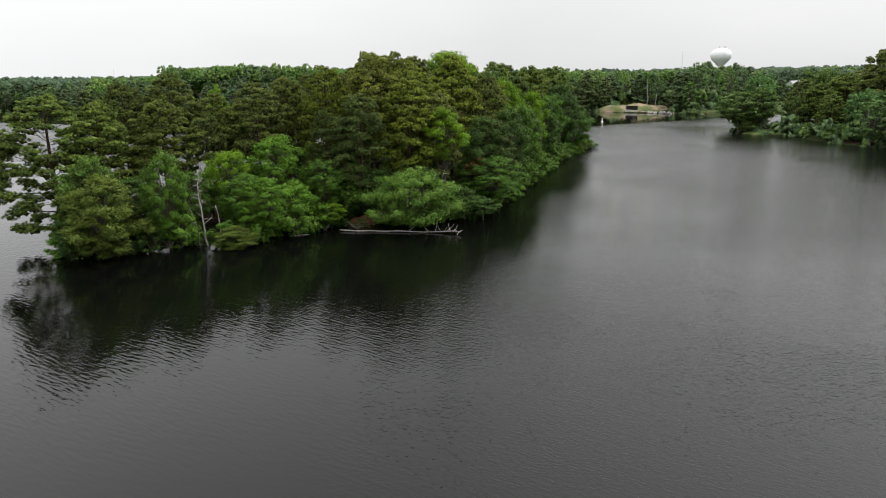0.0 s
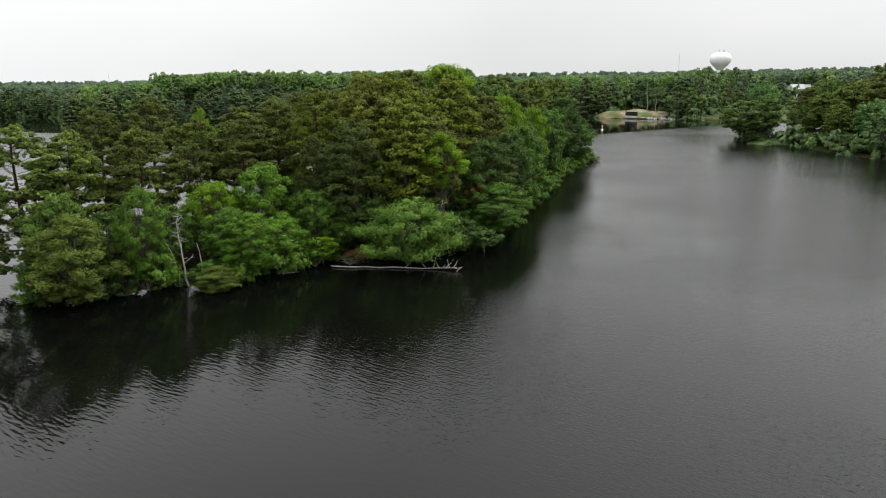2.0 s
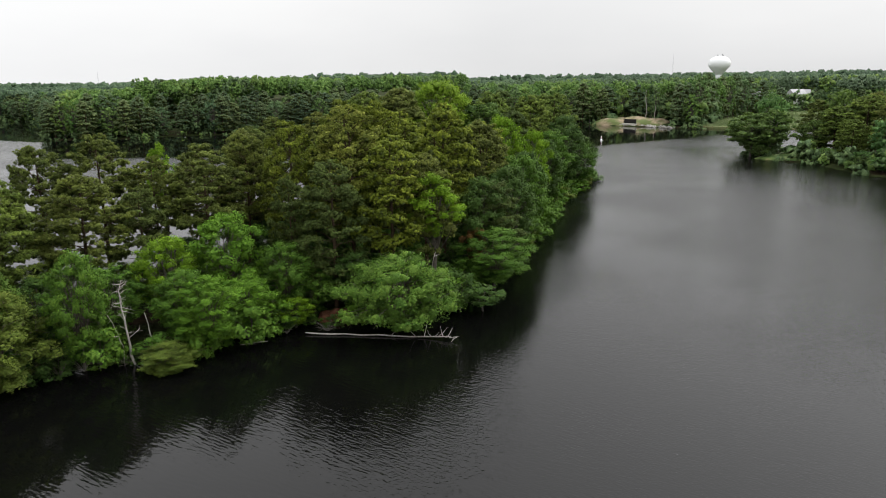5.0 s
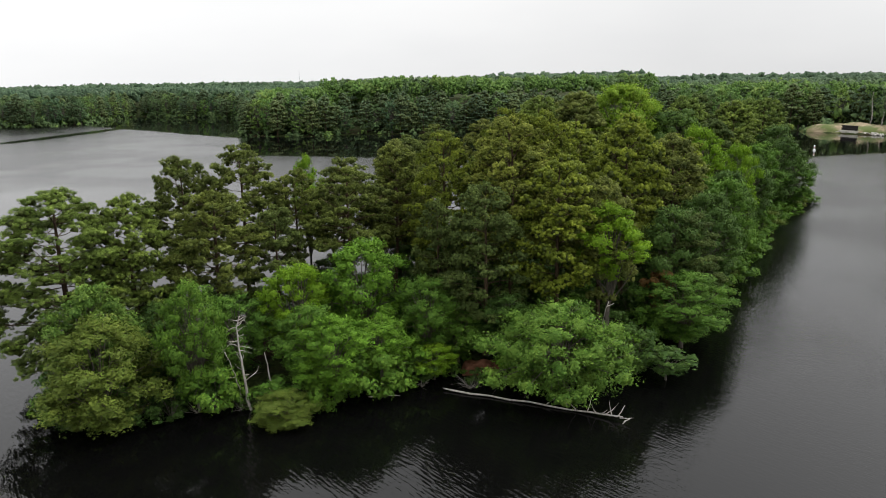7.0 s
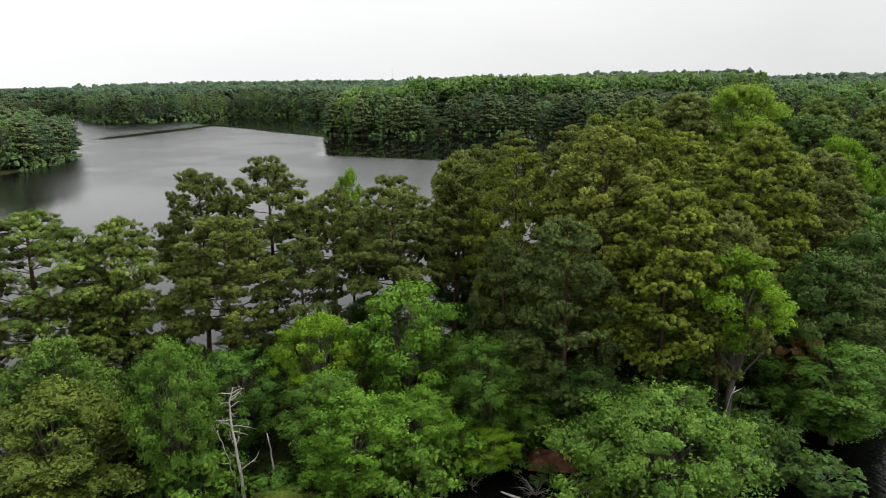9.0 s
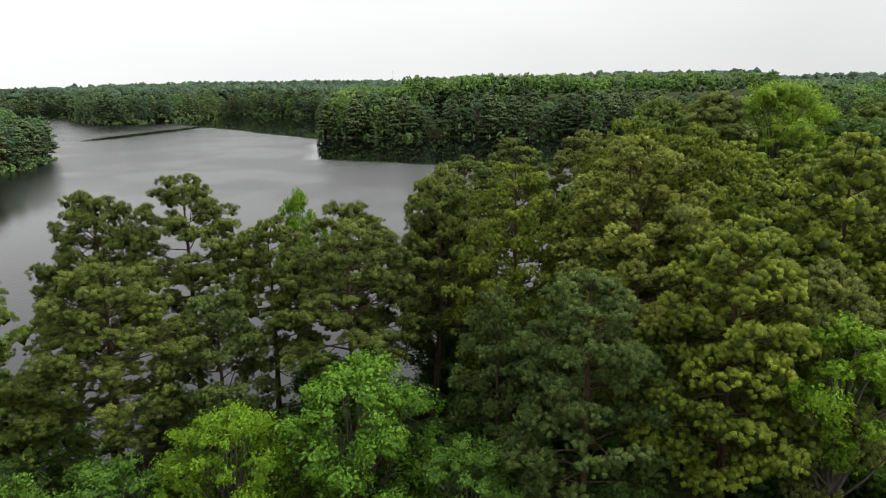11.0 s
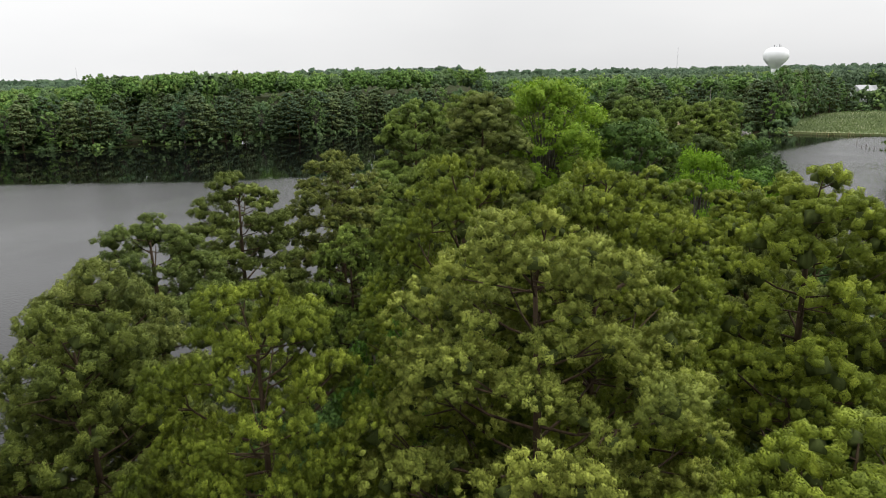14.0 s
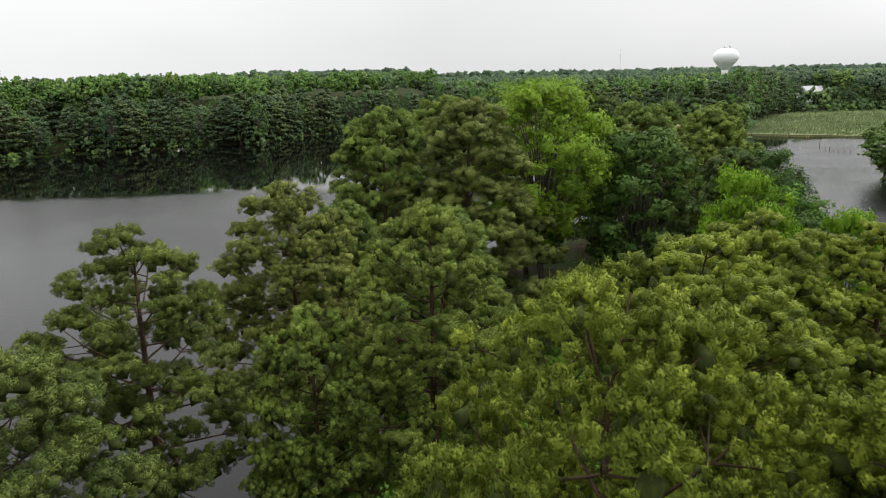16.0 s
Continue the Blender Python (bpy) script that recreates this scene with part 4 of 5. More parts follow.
rng = np.random.default_rng(8)
px = np.concatenate([rng.uniform(-650, 480, 8000), rng.uniform(-2300, 1900, 4000), rng.uniform(-240, -90, 260)])
py = np.concatenate([rng.uniform(140, 760, 8000), rng.uniform(700, 2700, 4000), rng.uniform(315, 460, 260)])
s = land(px, py)
keep = (s > 10) & ~in_marsh(px, py) & ~on_bank(px, py) & ~on_point(px, py) & (np.abs(px) < py * 1.0 + 120) & ((np.abs(px + 5) > 45) | (py > 195)) & ~((px > 197) & (px < 219) & (py > 415) & (py < 452))
px, py, s = px[keep], py[keep], s[keep]
kind = rng.random(len(px))
gz = ground_z(px, py)
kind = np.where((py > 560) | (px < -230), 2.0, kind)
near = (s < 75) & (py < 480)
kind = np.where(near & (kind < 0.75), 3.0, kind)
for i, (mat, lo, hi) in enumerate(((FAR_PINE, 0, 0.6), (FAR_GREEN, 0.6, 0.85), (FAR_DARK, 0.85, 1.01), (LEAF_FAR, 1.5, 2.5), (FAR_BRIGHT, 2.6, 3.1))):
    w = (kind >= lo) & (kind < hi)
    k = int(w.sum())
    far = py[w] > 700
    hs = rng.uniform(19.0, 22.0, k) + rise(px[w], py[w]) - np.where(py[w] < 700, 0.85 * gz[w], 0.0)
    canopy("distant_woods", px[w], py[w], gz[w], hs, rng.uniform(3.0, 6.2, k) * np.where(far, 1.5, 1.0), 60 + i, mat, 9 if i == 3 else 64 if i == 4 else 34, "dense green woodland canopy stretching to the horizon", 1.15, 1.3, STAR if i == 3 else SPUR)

# low thicket that closes the foot of the wood along the water
tx, ty, th = [], [], []
MARSH_SIDE = [(111, 322), (126, 346), (148, 374), (169, 400), (190, 418), (230, 423), (330, 424)]
for x, y, ex, ey in list(shore_points(VIEWED, 3.4)) + [(a, b2, -c, -d) for a, b2, c, d in shore_points(MARSH_SIDE, 3.4)]:
    ln = math.hypot(ex, ey)
    for off in (0.2, 3, 6.5, 11, 17, 24, 33, 44):
        th.append(0.55 if off < 1 else 1.0 if off < 10 else 1.9 if off < 30 else 2.4)
        tx.append(x + ey / ln * off + rng.normal(0, 0.8))
        ty.append(y - ex / ln * off + rng.normal(0, 0.8))
for i in range(230):
    # scrub that closes the back of the marsh, low before the houses
    tx.append(rng.uniform(184, 330))
    ty.append(rng.uniform(421, 446))
    th.append(0.3 if tx[-1] < 216 else 1.0)
tx, ty, th = np.array(tx), np.array(ty), np.array(th)
keep = (land(tx, ty) > -0.5) & ~on_bank(tx, ty) & ~on_clearing(tx, ty) & ~in_marsh(tx, ty) & ~((tx > 80) & (ty > 150) & (ty < 232) & (th > 1.2))
tx, ty, th = tx[keep], ty[keep], th[keep]
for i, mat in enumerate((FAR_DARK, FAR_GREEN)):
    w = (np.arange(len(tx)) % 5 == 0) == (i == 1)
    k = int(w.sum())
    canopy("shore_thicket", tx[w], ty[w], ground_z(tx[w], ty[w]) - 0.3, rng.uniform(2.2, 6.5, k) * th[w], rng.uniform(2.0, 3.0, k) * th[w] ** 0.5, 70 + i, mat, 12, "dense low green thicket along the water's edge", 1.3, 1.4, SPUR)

# ---- fallen log, snags and driftwood at the island's shore ----
def wood(name, tubes, parent=None, label="", sides=7, mat=None):
    me = tubes_mesh(name, tubes, mat or DEAD, sides)
    ob = new(name, me)
    if parent:
        ob.parent = parent
    return ob


log = new("fallen_log")
log.location = (-11.6, 75.4, 0.12)
wood("trunk", [([(-0.6, 0.1, 0.05), (0, 0, 0.02), (1.6, -0.2, -0.02), (3, -0.22, 0.0), (4.6, -0.48, -0.03), (6, -0.55, 0.03), (7.4, -0.8, 0.0), (9, -1.0, -0.03), (10.4, -1.15, 0.04), (11.5, -1.4, 0.1), (12.6, -1.7, 0.24)], [0.04, 0.07, 0.08, 0.066, 0.075, 0.066, 0.07, 0.056, 0.062, 0.052, 0.028])], log)
for x, y, dx, dy, dz in ((7.3, -0.75, 0.9, 0.5, 0.75), (9.4, -1.05, -0.5, -0.5, 0.9), (10.2, -1.15, 0.25, 0.3, 1.0), (11.4, -1.4, 0.9, 0.35, 0.8), (11.7, -1.45, 0.7, -0.6, 0.35), (12.2, -1.6, 0.5, 0.5, 0.7), (12.4, -1.65, 0.9, -0.3, 0.25), (10.8, -1.25, -0.3, -0.45, 0.8), (11.1, -1.3, 0.45, -0.55, 0.6), (11.9, -1.5, -0.25, 0.45, 0.85), (12.1, -1.55, 0.3, -0.7, 0.5)):
    wood("branch", [([(x, y, 0.1), (x + dx * 0.55, y + dy * 0.5, 0.1 + dz * 0.4), (x + dx, y + dy, 0.1 + dz)], [0.04, 0.028, 0.012])], log)
tagged(log, "long bleached fallen pine log lying in the water", "log")

stub = new("driftwood")
stub.location = (0.9, 73.3, 0.0)
wood("stem", [([(0, 0, -0.2), (0.25, 0.1, 0.2), (0.7, 0.2, 0.45)], [0.06, 0.05, 0.02])], stub)
tagged(stub, "short bleached branch end sticking out of the water", "driftwood")

low_log = new("driftwood")
low_log.location = (-17.4, 73.1, 0.02)
wood("stem", [([(0, 0, -0.05), (0.7, 0.15, 0.02), (1.3, 0.45, 0.05), (2.4, 0.9, -0.06)], [0.05, 0.07, 0.06, 0.03])], low_log)
tagged(low_log, "grey half-sunk driftwood log at the shore", "driftwood")


def snag(x, y, h, seed, limbs, label, lean=(0, 0), girth=0.13, twiggy=False):
    """A dead standing tree: crooked bare bleached stem with bent, broken branches and, where it has them, fine twigs."""
    r2 = np.random.default_rng(seed)
    tree = new("dead_tree")
    tree.location = (x, y, 0.3)
    steps = np.linspace(0, 1, 10)
    bend_x, bend_y = np.cumsum(r2.normal(0, 0.012 * h, 10)), np.cumsum(r2.normal(0, 0.012 * h, 10))
    path = [(lean[0] * s * s + bend_x[i], lean[1] * s * s + bend_y[i], h * s - 0.3) for i, s in enumerate(steps)]
    wood("trunk", [(path, [girth * (1 - 0.85 * s) * r2.uniform(0.85, 1.15) + 0.012 for s in steps])], tree)
    for i in range(limbs):
        s = 0.25 + 0.75 * ((i + r2.random()) / limbs) ** 0.6
        k = min(8, int(s * 9))
        o = np.array(path[k]) * (1 - (s * 9 - k)) + np.array(path[k + 1]) * (s * 9 - k)
        az, ln = r2.uniform(0, 6.28), r2.uniform(0.5, 1.6) * (1.25 - 0.5 * s)
        d = np.array([math.cos(az), math.sin(az), r2.uniform(-0.5, 0.8)])
        pts, rad = [tuple(o)], [0.034]
        for j in range(1, 5):
            o = o + d * ln * 0.25
            d = d + r2.normal(0, 0.28, 3) + np.array([0, 0, -0.1])
            pts.append(tuple(o))
            rad.append(0.034 * (1 - j / 4) + 0.006)
        branch = wood("branch", [(pts, rad)], tree, sides=5)
        if twiggy:
            for j in range(3):
                at = np.array(pts[1 + j])
                end = at + unit(r2, 1)[0] * np.array([1, 1, 0.7]) * r2.uniform(0.25, 0.6)
                wood("twig", [([tuple(at), tuple((at + end) / 2 + r2.normal(0, 0.05, 3)), tuple(end)], [0.012, 0.009, 0.003])], branch, sides=4)
    return tagged(tree, label, "dead tree")


snag(-25.0, 69.1, 7.2, 3, 20, "bare bleached dead tree with crooked broken branches", (0.1, 0.0), 0.1, True)
snag(-25.7, 69.2, 4.6, 4, 3, "thin crooked dead stem beside a bleached snag", (-0.9, -0.2), 0.035)
snag(-23.7, 70.2, 4.0, 9, 0, "short broken grey stump of a dead tree", (-0.4, 0.0), 0.08)


def brush(x, y, seed, n_twigs, spread, high, label):
    """A tangle of bare dead twigs."""
    r2 = np.random.default_rng(seed)
    heap = new("dead_brush")
    heap.location = (x, y, 0.1)
    for i in range(n_twigs):
        az, ln = r2.uniform(0, 6.28), r2.uniform(0.5, 1.0) * spread
        d = np.array([math.cos(az) * ln, math.sin(az) * ln, r2.uniform(0.1, 1.0) * high])
        bend = r2.normal(0, 0.15 * spread, 3)
        bend[2] = abs(bend[2])
        wood("twig", [([(0, 0, 0), tuple(d * 0.5 + bend), tuple(d)], [0.02, 0.014, 0.005])], heap, sides=4, mat=DEAD_GREY)
    return tagged(heap, label, "dead brush")


brush(-25.4, 68.8, 5, 10, 1.0, 0.9, "tangle of bare grey dead twigs at the shore")
brush(-28.2, 67.6, 7, 9, 1.2, 2.0, "bare pale dead branches among shore shrubs")
brush(-10.3, 76.0, 8, 22, 1.5, 1.1, "bare bleached brush beside the fallen log")
brush(-13.9, 75.5, 9, 12, 0.9, 0.8, "small heap of bleached driftwood at the bank")

# broken pale branch stub on a pine by the far side of the island
limb = snag(-15.6, 116.5, 13.6, 12, 4, "crooked bare grey pine stem leaning among live pines", (2.2, -0.6), 0.16)
snag(-1.5, 82.0, 6.0, 13, 2, "slender bare grey dead stem among the pines", (0.8, -0.4), 0.05)
snag(6.4, 140.2, 9.5, 14, 12, "dark bare dead tree under a rounded crown", (0.4, -0.3), 0.12)

# ---- water tower ----
WHITE = plain("white_tower_paint", (0.86, 0.87, 0.88), 0.4, 0, 0.03, 0.15)
STEEL = plain("grey_steel", (0.22, 0.22, 0.23), 0.5, 0.6)


def lathe(profile, segs=40):
    bm = bmesh.new()
    rings = []
    for r, z in profile:
        rings.append([bm.verts.new((r * math.cos(2 * math.pi * i / segs), r * math.sin(2 * math.pi * i / segs), z)) for i in range(segs)])
    for a, b2 in zip(rings, rings[1:]):
        for i in range(segs):
            bm.faces.new((a[i], a[(i + 1) % segs], b2[(i + 1) % segs], b2[i]))
    bm.faces.new(rings[-1])
    bm.faces.new(rings[0][::-1])
    for f in bm.faces:
        f.smooth = True
    return bm


def box(sx, sy, sz, x=0, y=0, z=0, bevel=0.03):
    bm = bmesh.new()
    bmesh.ops.create_cube(bm, size=1, matrix=Matrix.Translation((x, y, z + sz / 2)) @ Matrix.Diagonal((sx, sy, sz, 1)))
    if bevel:
        bmesh.ops.bevel(bm, geom=bm.edges[:], offset=min(bevel, 0.2 * min(sx, sy, sz)), segments=1, affect="EDGES")
    return bm


tower = new("water_tower")
tower.location = (159.6, 436, 2.0)
part("pedestal", lathe([(3.6, 0), (3.0, 1.5), (1.7, 5), (1.45, 14), (1.5, 18.5), (1.75, 20.2)]), WHITE, tower)
tank = part("tank", lathe([(1.75, 20.2), (2.2, 20.9), (3.5, 22.2), (4.9, 23.6), (5.7, 24.7), (6.1, 25.8), (6.2, 26.8), (6.0, 27.9), (5.3, 29.1), (4.2, 30.0), (2.6, 30.6), (1.1, 30.85), (0.4, 30.9)]), WHITE, tower, "white spheroid steel tank")
for x, y, hh in ((-1.2, 0.2, 1.3), (1.3, 0, 1.5), (2.2, 0.4, 1.1)):
    part("antenna", box(0.22, 0.22, hh, x, y, 30.6, 0.02), STEEL, tank, "grey roof antenna")
part("vent", lathe([(0.5, 30.8), (0.5, 31.2), (0.7, 31.3), (0.3, 31.5)], 16), WHITE, tank)
tagged(tower, "white spheroid water tower on a single pedestal", "water tower")


def mast(x, y, h, label):
    """A slim lattice mast: three legs with rungs."""
    thing = new("radio_mast")
    thing.location = (x, y, 0)
    legs = [(0.9 * math.cos(a), 0.9 * math.sin(a)) for a in (0.3, 2.4, 4.5)]
    for lx, ly in legs:
        wood("leg", [([(lx, ly, 0), (lx * 0.6, ly * 0.6, h)], [0.09, 0.07])], thing, sides=5, mat=STEEL)
    rungs = []
    for i in range(14):
        z = h * (i + 0.5) / 14
        for (ax, ay), (bx, by) in zip(legs, legs[1:] + legs[:1]):
            k = 1 - 0.4 * z / h
            rungs.append(([(ax * k, ay * k, z), (bx * k, by * k, z + h / 28)], [0.035, 0.035]))
    wood("lattice", rungs, thing, sides=4, mat=STEEL)
    return tagged(thing, label, "mast")


mast(466, 1500, 66, "thin grey lattice radio mast on the horizon")
mast(-747, 1500, 49, "thin grey lattice radio mast far behind the woods")

# ---- spillway on the far bank ----
CONCRETE = plain("weathered_concrete", (0.42, 0.40, 0.36), 0.9, 0, 0.25, 0.8)
RUST = plain("dark_rusted_steel", (0.025, 0.022, 0.02), 0.8, 0.2, 0.3, 2)
SAND, n, l, p = material("sandy_bank")
tone = ramp_node(n, l, noise_node(n, l, 0.7, 6), [(0.3, (0.20, 0.15, 0.09)), (0.7, (0.36, 0.29, 0.19))])
grass = ramp_node(n, l, noise_node(n, l, 0.16, 4), [(0.45, (0, 0, 0)), (0.6, (1, 1, 1))])
l.new(mix_node(n, l, grass, tone, (0.10, 0.13, 0.035)), p.inputs["Base Color"])
p.inputs["Roughness"].default_value = 0.95


def mound(name, cx, cy, ax, ay, h, turn, mat, label, category):
    """A low earth bank with an uneven surface, its rim sunk into the ground."""
    k, r2 = 26, np.random.default_rng(31)
    g = np.linspace(-1, 1, k)
    u, v = np.meshgrid(g, g)
    d = np.clip(1 - np.maximum(np.abs(u) ** 3, np.abs(v) ** 2.2), 0, 1)
    z = h * np.sqrt(d) * (0.82 + 0.18 * np.sin(u * 5 + 1) * np.cos(v * 4)) - 0.5 + r2.normal(0, 0.06, (k, k))
    c, s2 = math.cos(radians(turn)), math.sin(radians(turn))
    xs, ys = cx + u * ax * c - v * ay * s2, cy + u * ax * s2 + v * ay * c
    ids = np.arange(k * k).reshape(k, k)
    me = bpy.data.meshes.new(name)
    me.from_pydata(np.stack([xs, ys, z], -1).reshape(-1, 3).tolist(), [], np.stack([ids[:-1, :-1], ids[:-1, 1:], ids[1:, 1:], ids[1:, :-1]], -1).reshape(-1, 4).tolist())
    me.polygons.foreach_set("use_smooth", [True] * len(me.polygons))
    me.materials.append(mat)
    return tagged(new(name, me), label, category, kind="structure")


mound("bank", 86, 344, 17, 9.5, 4.6, -38, SAND, "sandy earth bank with patches of dry grass", "bank")
spill = new("spillway")
spill.matrix_basis = pose(82.6, 335.6, 0, 0, 0, -52)
part("sill", box(7.2, 2.2, 1.7, 0, 0.2, -0.4, 0.12), CONCRETE, spill, "pale stained concrete sill")
part("back_wall", box(6.4, 0.5, 1.9, 0, 0.7, 1.3), RUST, spill)
for i in range(15):
    part("bar", box(0.14, 0.14, 1.9, -3.1 + i * 0.443, 0.1, 1.3, 0), RUST, spill)
part("rail", box(6.6, 0.18, 0.22, 0, 0.05, 3.0, 0), RUST, spill)
part("rail", box(6.6, 0.18, 0.2, 0, 0.05, 2.0, 0), RUST, spill)
tagged(spill, "concrete lake spillway with a dark steel trash rack", "spillway")
low = new("retaining_wall")
low.matrix_basis = pose(75.5, 341.6, 0, 0, 0, -40)
for i in range(6):
    part("block", box(1.95, 0.8, 0.75 + 0.12 * (i % 3), -5 + i * 2, 0, -0.2, 0.12), CONCRETE, low)
tagged(low, "low pale concrete retaining wall at the waterline", "wall")
STONE = plain("pale_riprap_stone", (0.38, 0.36, 0.33), 0.9, 0, 0.25, 1.2)
r2 = np.random.default_rng(17)
stones = []
for i in range(5):
    bm = bmesh.new()
    bmesh.ops.create_icosphere(bm, subdivisions=1, radius=0.5)
    for v in bm.verts:
        v.co *= r2.uniform(0.75, 1.2)
        v.co.z *= 0.65
    me = bpy.data.meshes.new("stone")
    bm.to_mesh(me)
    bm.free()
    me.materials.append(STONE)
    stones.append(me)
for i in range(70):
    s = r2.random()
    ob = new("stone", stones[i % 5])
    ob.matrix_basis = Matrix.LocRotScale((86.5 + 11 * s + r2.normal(0, 0.8), 331.5 - 13.5 * s + r2.normal(0, 0.8) + 1.2, r2.uniform(0.05, 0.6)), Euler((r2.uniform(0, 6), 0, r2.uniform(0, 6))), Vector((1, 1, 1)) * r2.uniform(0.7, 1.5))
    tagged(ob, "pale riprap stone on the bank by the spillway", "stone", "riprap stones")
snag(91.3, 341, 16, 21, 8, "tall bare grey dead trunk at the edge of the wood", (0.2, 0), 0.26)
snag(95.8, 340, 8.5, 22, 2, "short pale broken dead trunk at the wood's edge", (0.1, 0), 0.3)

# ---- buoy ----
buoy = new("buoy")
buoy.location = (55, 265.5, 0)
BUOY_WHITE = plain("white_plastic", (0.8, 0.8, 0.78), 0.4, 0, 0.05)
part("float", lathe([(0.25, -0.4), (0.42, -0.2), (0.42, 0.25), (0.22, 0.4)], 20), BUOY_WHITE, buoy)
part("marker", lathe([(0.2, 0.38), (0.2, 1.5), (0.12, 1.6)], 16), BUOY_WHITE, buoy)
part("band", lathe([(0.21, 0.9), (0.215, 1.1), (0.21, 1.1)], 16), plain("orange_band", (0.7, 0.25, 0.06)), buoy, "orange band")
tagged(buoy, "white marker buoy floating on the lake", "buoy")

# ---- reed marsh ----
MARSH_SOIL, n, l, p = material("marsh_ground")
l.new(ramp_node(n, l, noise_node(n, l, 0.05, 5), [(0.35, (0.12, 0.16, 0.055)), (0.65, (0.20, 0.22, 0.09))]), p.inputs["Base Color"])
p.inputs["Roughness"].default_value = 0.95
r2 = np.random.default_rng(44)
edge = [(109, 318), (114, 315.5), (122, 310), (129, 306), (137, 301), (146, 297.5), (165, 294), (190, 290), (225, 287), (262, 286), (300, 300), (420, 330), (420, 425), (230, 425), (188, 421), (164, 402), (143, 377), (120, 349), (106, 329)]
me = bpy.data.meshes.new("marsh")
me.from_pydata([(x, y, 0.72) for x, y in edge] + [(x, y, -0.5) for x, y in edge], [], [tuple(range(len(edge)))] + [(i, (i + 1) % len(edge), len(edge) + (i + 1) % len(edge), len(edge) + i)[::-1] for i in range(len(edge))])
me.materials.append(MARSH_SOIL)
tagged(new("marsh", me), "flat green reed marsh at the lake's edge", "marsh", kind="structure")


def reeds(name, k, inside, mat, high, label, z0=0.95, wide=0.3):
    px, py = r2.uniform(105, 300, 8 * k), r2.uniform(284, 426, 8 * k)
    d = shore_distance(edge, px, py)
    w = inside(d, px, py)
    px, py = px[w][:k], py[w][:k]
    m2 = len(px)
    az = r2.uniform(0, math.pi, m2)
    hh = high * r2.uniform(0.6, 1.2, m2)
    side = np.stack([np.cos(az), np.sin(az), np.zeros(m2)], 1) * wide
    foot = np.stack([px, py, np.full(m2, z0)], 1)
    tip = foot + np.stack([r2.normal(0, 0.2, m2), r2.normal(0, 0.2, m2), hh], 1)
    q = np.stack([foot - side, foot + side, tip + side * 0.5, tip - side * 0.5], 1)
    return tagged(new(name, quads_mesh(name, q, mat, norm(np.tile([[0, -0.5, 1.0]], (m2, 1))))), label, "reeds", kind="stuff")


reeds("reeds", 34000, lambda d, x, y: (d > 1.0) & (r2.random(len(d)) < np.clip(1.3 - (y - 290) / 150, 0.25, 1)), REED, 0.8, "tall green reeds covering the marsh", 0.6, 0.18)
reeds("dry_reeds", 6000, lambda d, x, y: (d > -0.6) & (d < 1.2) & (y < 335), REED_DRY, 0.95, "dry brown reed stems along the water's edge", -0.05, 0.14)

POST = bark("weathered_post", (0.06, 0.05, 0.04), (0.16, 0.14, 0.12))
for x, y, hh in ((125.6, 315.4, 1.2), (127.4, 315.0, 0.9), (110.2, 276.4, 1.5), (108.4, 271, 0.7), (109.2, 270.2, 1.2), (107.2, 265.4, 0.6), (107.8, 264.2, 0.8), (109.0, 263.6, 0.7), (110.3, 263, 0.8)):
    post = new("wooden_post", tubes_mesh("wooden_post", [([(0, 0, -1.5), (0.03, 0, hh * 0.5), (0.05, 0.02, hh)], [0.1, 0.09, 0.075])], POST, 8))
    post.location = (x, y, 0)
    tagged(post, "old weathered wooden post standing in the water", "post", "posts in the water")

# ---- houses behind the marsh ----
SIDING = plain("white_siding", (0.78, 0.78, 0.76), 0.6, 0, 0.05, 0.6)
ROOF = plain("pale_grey_shingle_roof", (0.44, 0.44, 0.45), 0.9, 0, 0.2, 2)
PANE = plain("dark_window_glass", (0.03, 0.035, 0.04), 0.1, 0, 0.1)


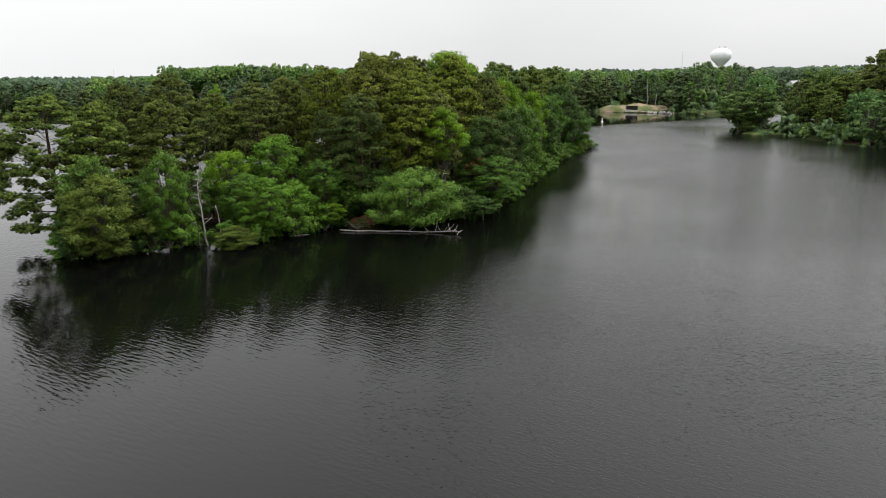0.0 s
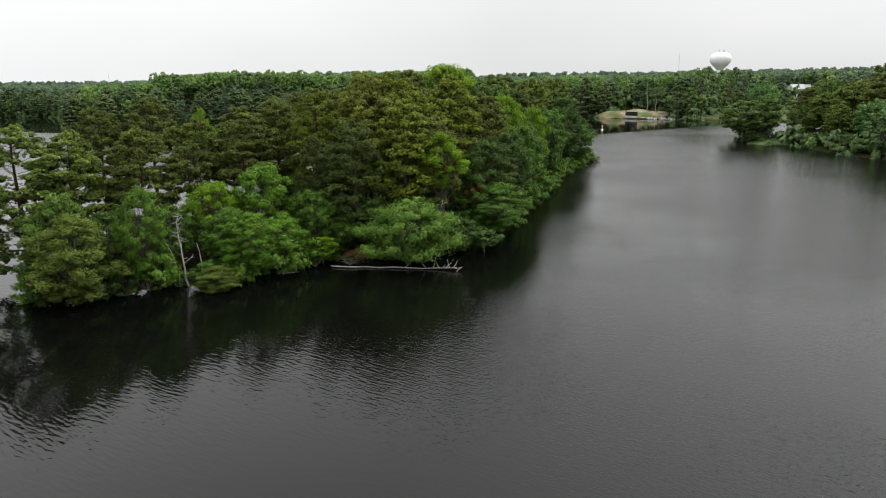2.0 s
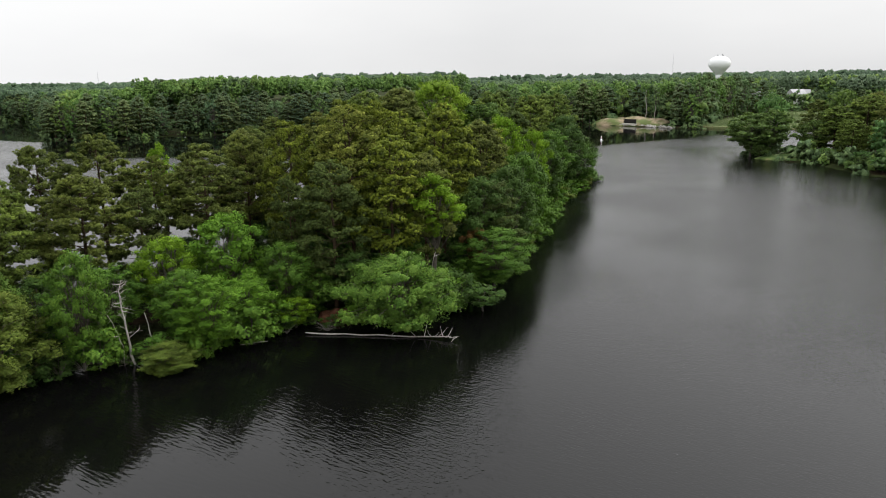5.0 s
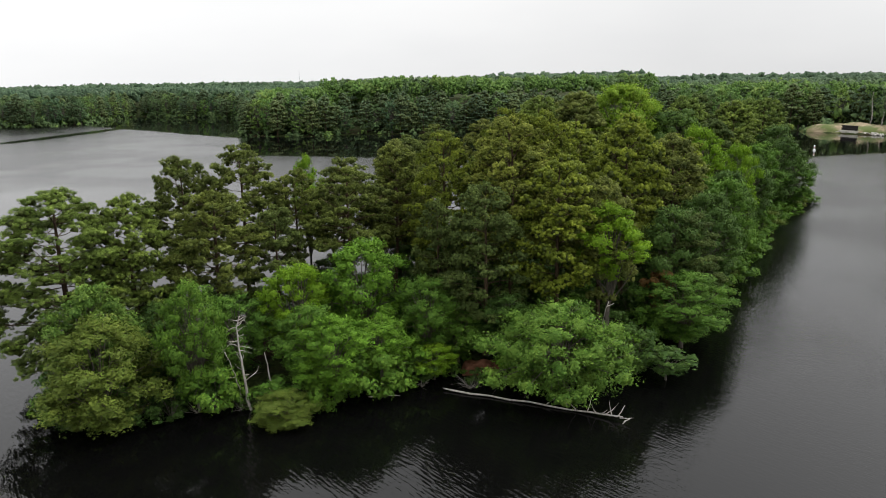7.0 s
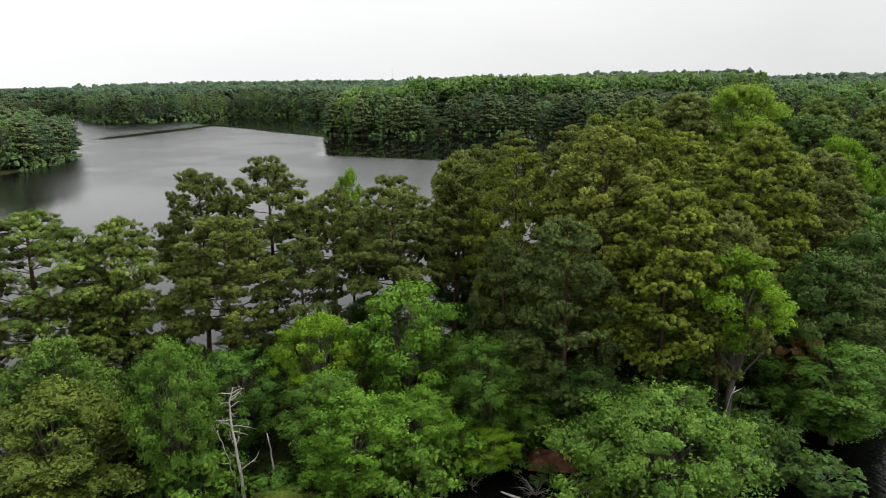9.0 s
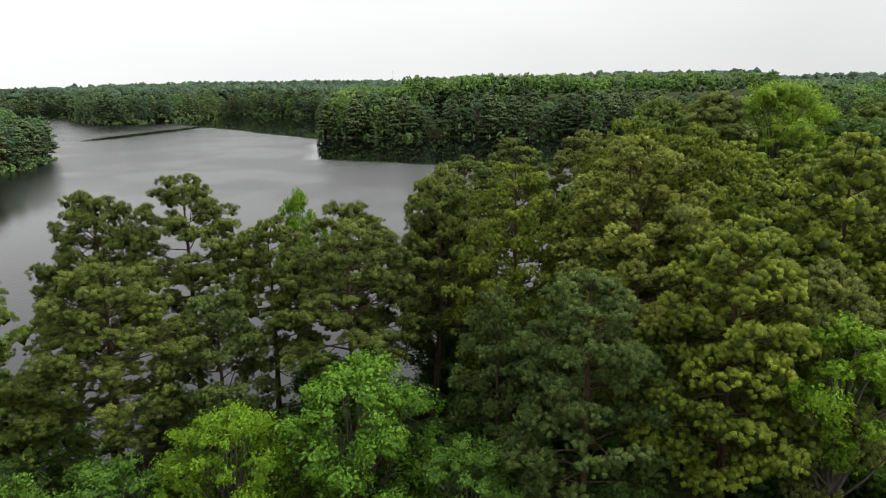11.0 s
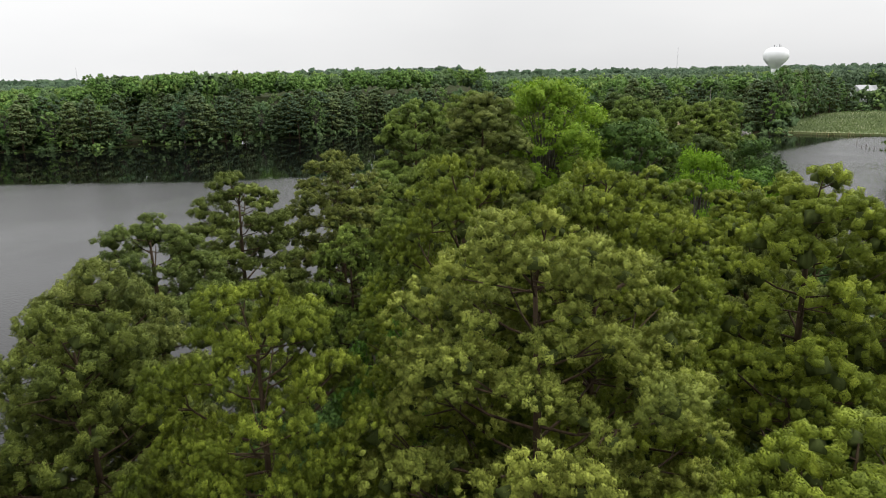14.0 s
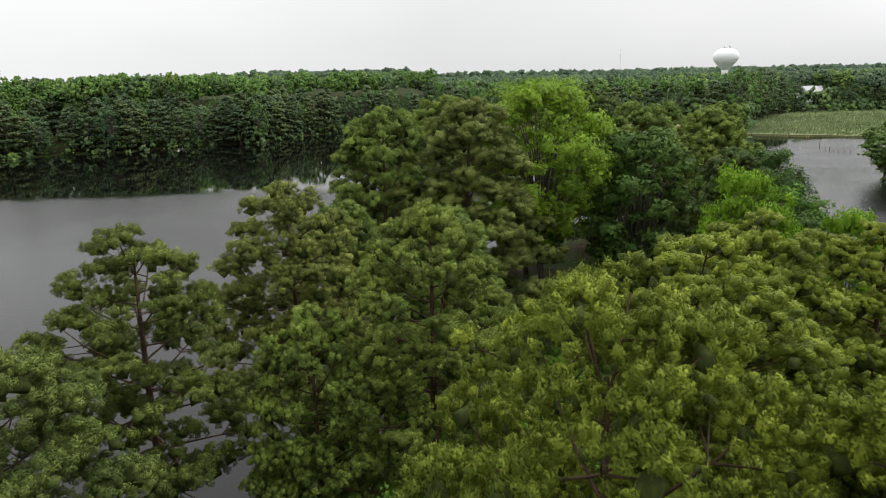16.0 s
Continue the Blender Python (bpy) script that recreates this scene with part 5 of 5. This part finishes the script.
def house(x, y, z, w, d, h, turn, label):
    """A gabled house with windows on its long side."""
    ob = new("house")
    ob.matrix_basis = pose(x, y, z, 0, 0, turn)
    part("wall", box(w, d, h, 0, 0, 0, 0.02), SIDING, ob)
    bm = bmesh.new()
    o, rh = 0.5, d * 0.42
    pts = [(-w / 2 - o, -d / 2 - o, h - 0.1), (w / 2 + o, -d / 2 - o, h - 0.1), (w / 2 + o, d / 2 + o, h - 0.1), (-w / 2 - o, d / 2 + o, h - 0.1), (-w / 2 - o, 0, h + rh), (w / 2 + o, 0, h + rh)]
    vs = [bm.verts.new(q) for q in pts]
    for f in ((0, 1, 5, 4), (2, 3, 4, 5), (0, 4, 3), (1, 2, 5), (3, 2, 1, 0)):
        bm.faces.new([vs[i] for i in f])
    part("roof", bm, ROOF, ob, "pale grey gabled shingle roof")
    for i in range(4):
        for j in range(max(1, int(h / 2.8))):
            win = part("window", box(1.3, 0.12, 1.5, -w / 2 + w * (i + 0.5) / 4, -d / 2 - 0.03, 0.9 + j * 2.8, 0.02), SIDING, ob)
            part("pane", box(1.0, 0.06, 1.2, -w / 2 + w * (i + 0.5) / 4, -d / 2 - 0.09, 1.05 + j * 2.8, 0), PANE, win, "dark glass pane")
    return tagged(ob, label, "house")


house(209.5, 442, 4.6, 8, 7, 5.6, 12, "white two-storey house half hidden by trees")
house(218, 452, 5.0, 8, 7, 4.8, -10, "white house with a pale grey gabled roof")
house(196, 462, 5.1, 12, 8, 5.0, 5, "long white house among the trees")

# grassy clearing on the wooded point
GRASS, n, l, p = material("short_grass")
l.new(ramp_node(n, l, noise_node(n, l, 0.5, 5), [(0.35, (0.05, 0.10, 0.02)), (0.6, (0.12, 0.17, 0.04)), (0.75, (0.24, 0.20, 0.10))]), p.inputs["Base Color"])
p.inputs["Roughness"].default_value = 0.9
mound("clearing", 93.5, 204, 8.5, 7.0, 2.0, 40, GRASS, "grassy clearing with worn soil on a wooded point", "grass")

# bare red soil on the bank above the fallen log
SOIL, n, l, p = material("red_brown_soil")
l.new(ramp_node(n, l, noise_node(n, l, 2.5, 6), [(0.3, (0.070, 0.032, 0.018)), (0.7, (0.150, 0.072, 0.042))]), p.inputs["Base Color"])
p.inputs["Roughness"].default_value, p.inputs["Specular IOR Level"].default_value = 0.95, 0.05
mound("soil_bank", -10.2, 79.7, 1.7, 1.0, 1.5, 15, SOIL, "bare red-brown soil bank above the log", "bank")
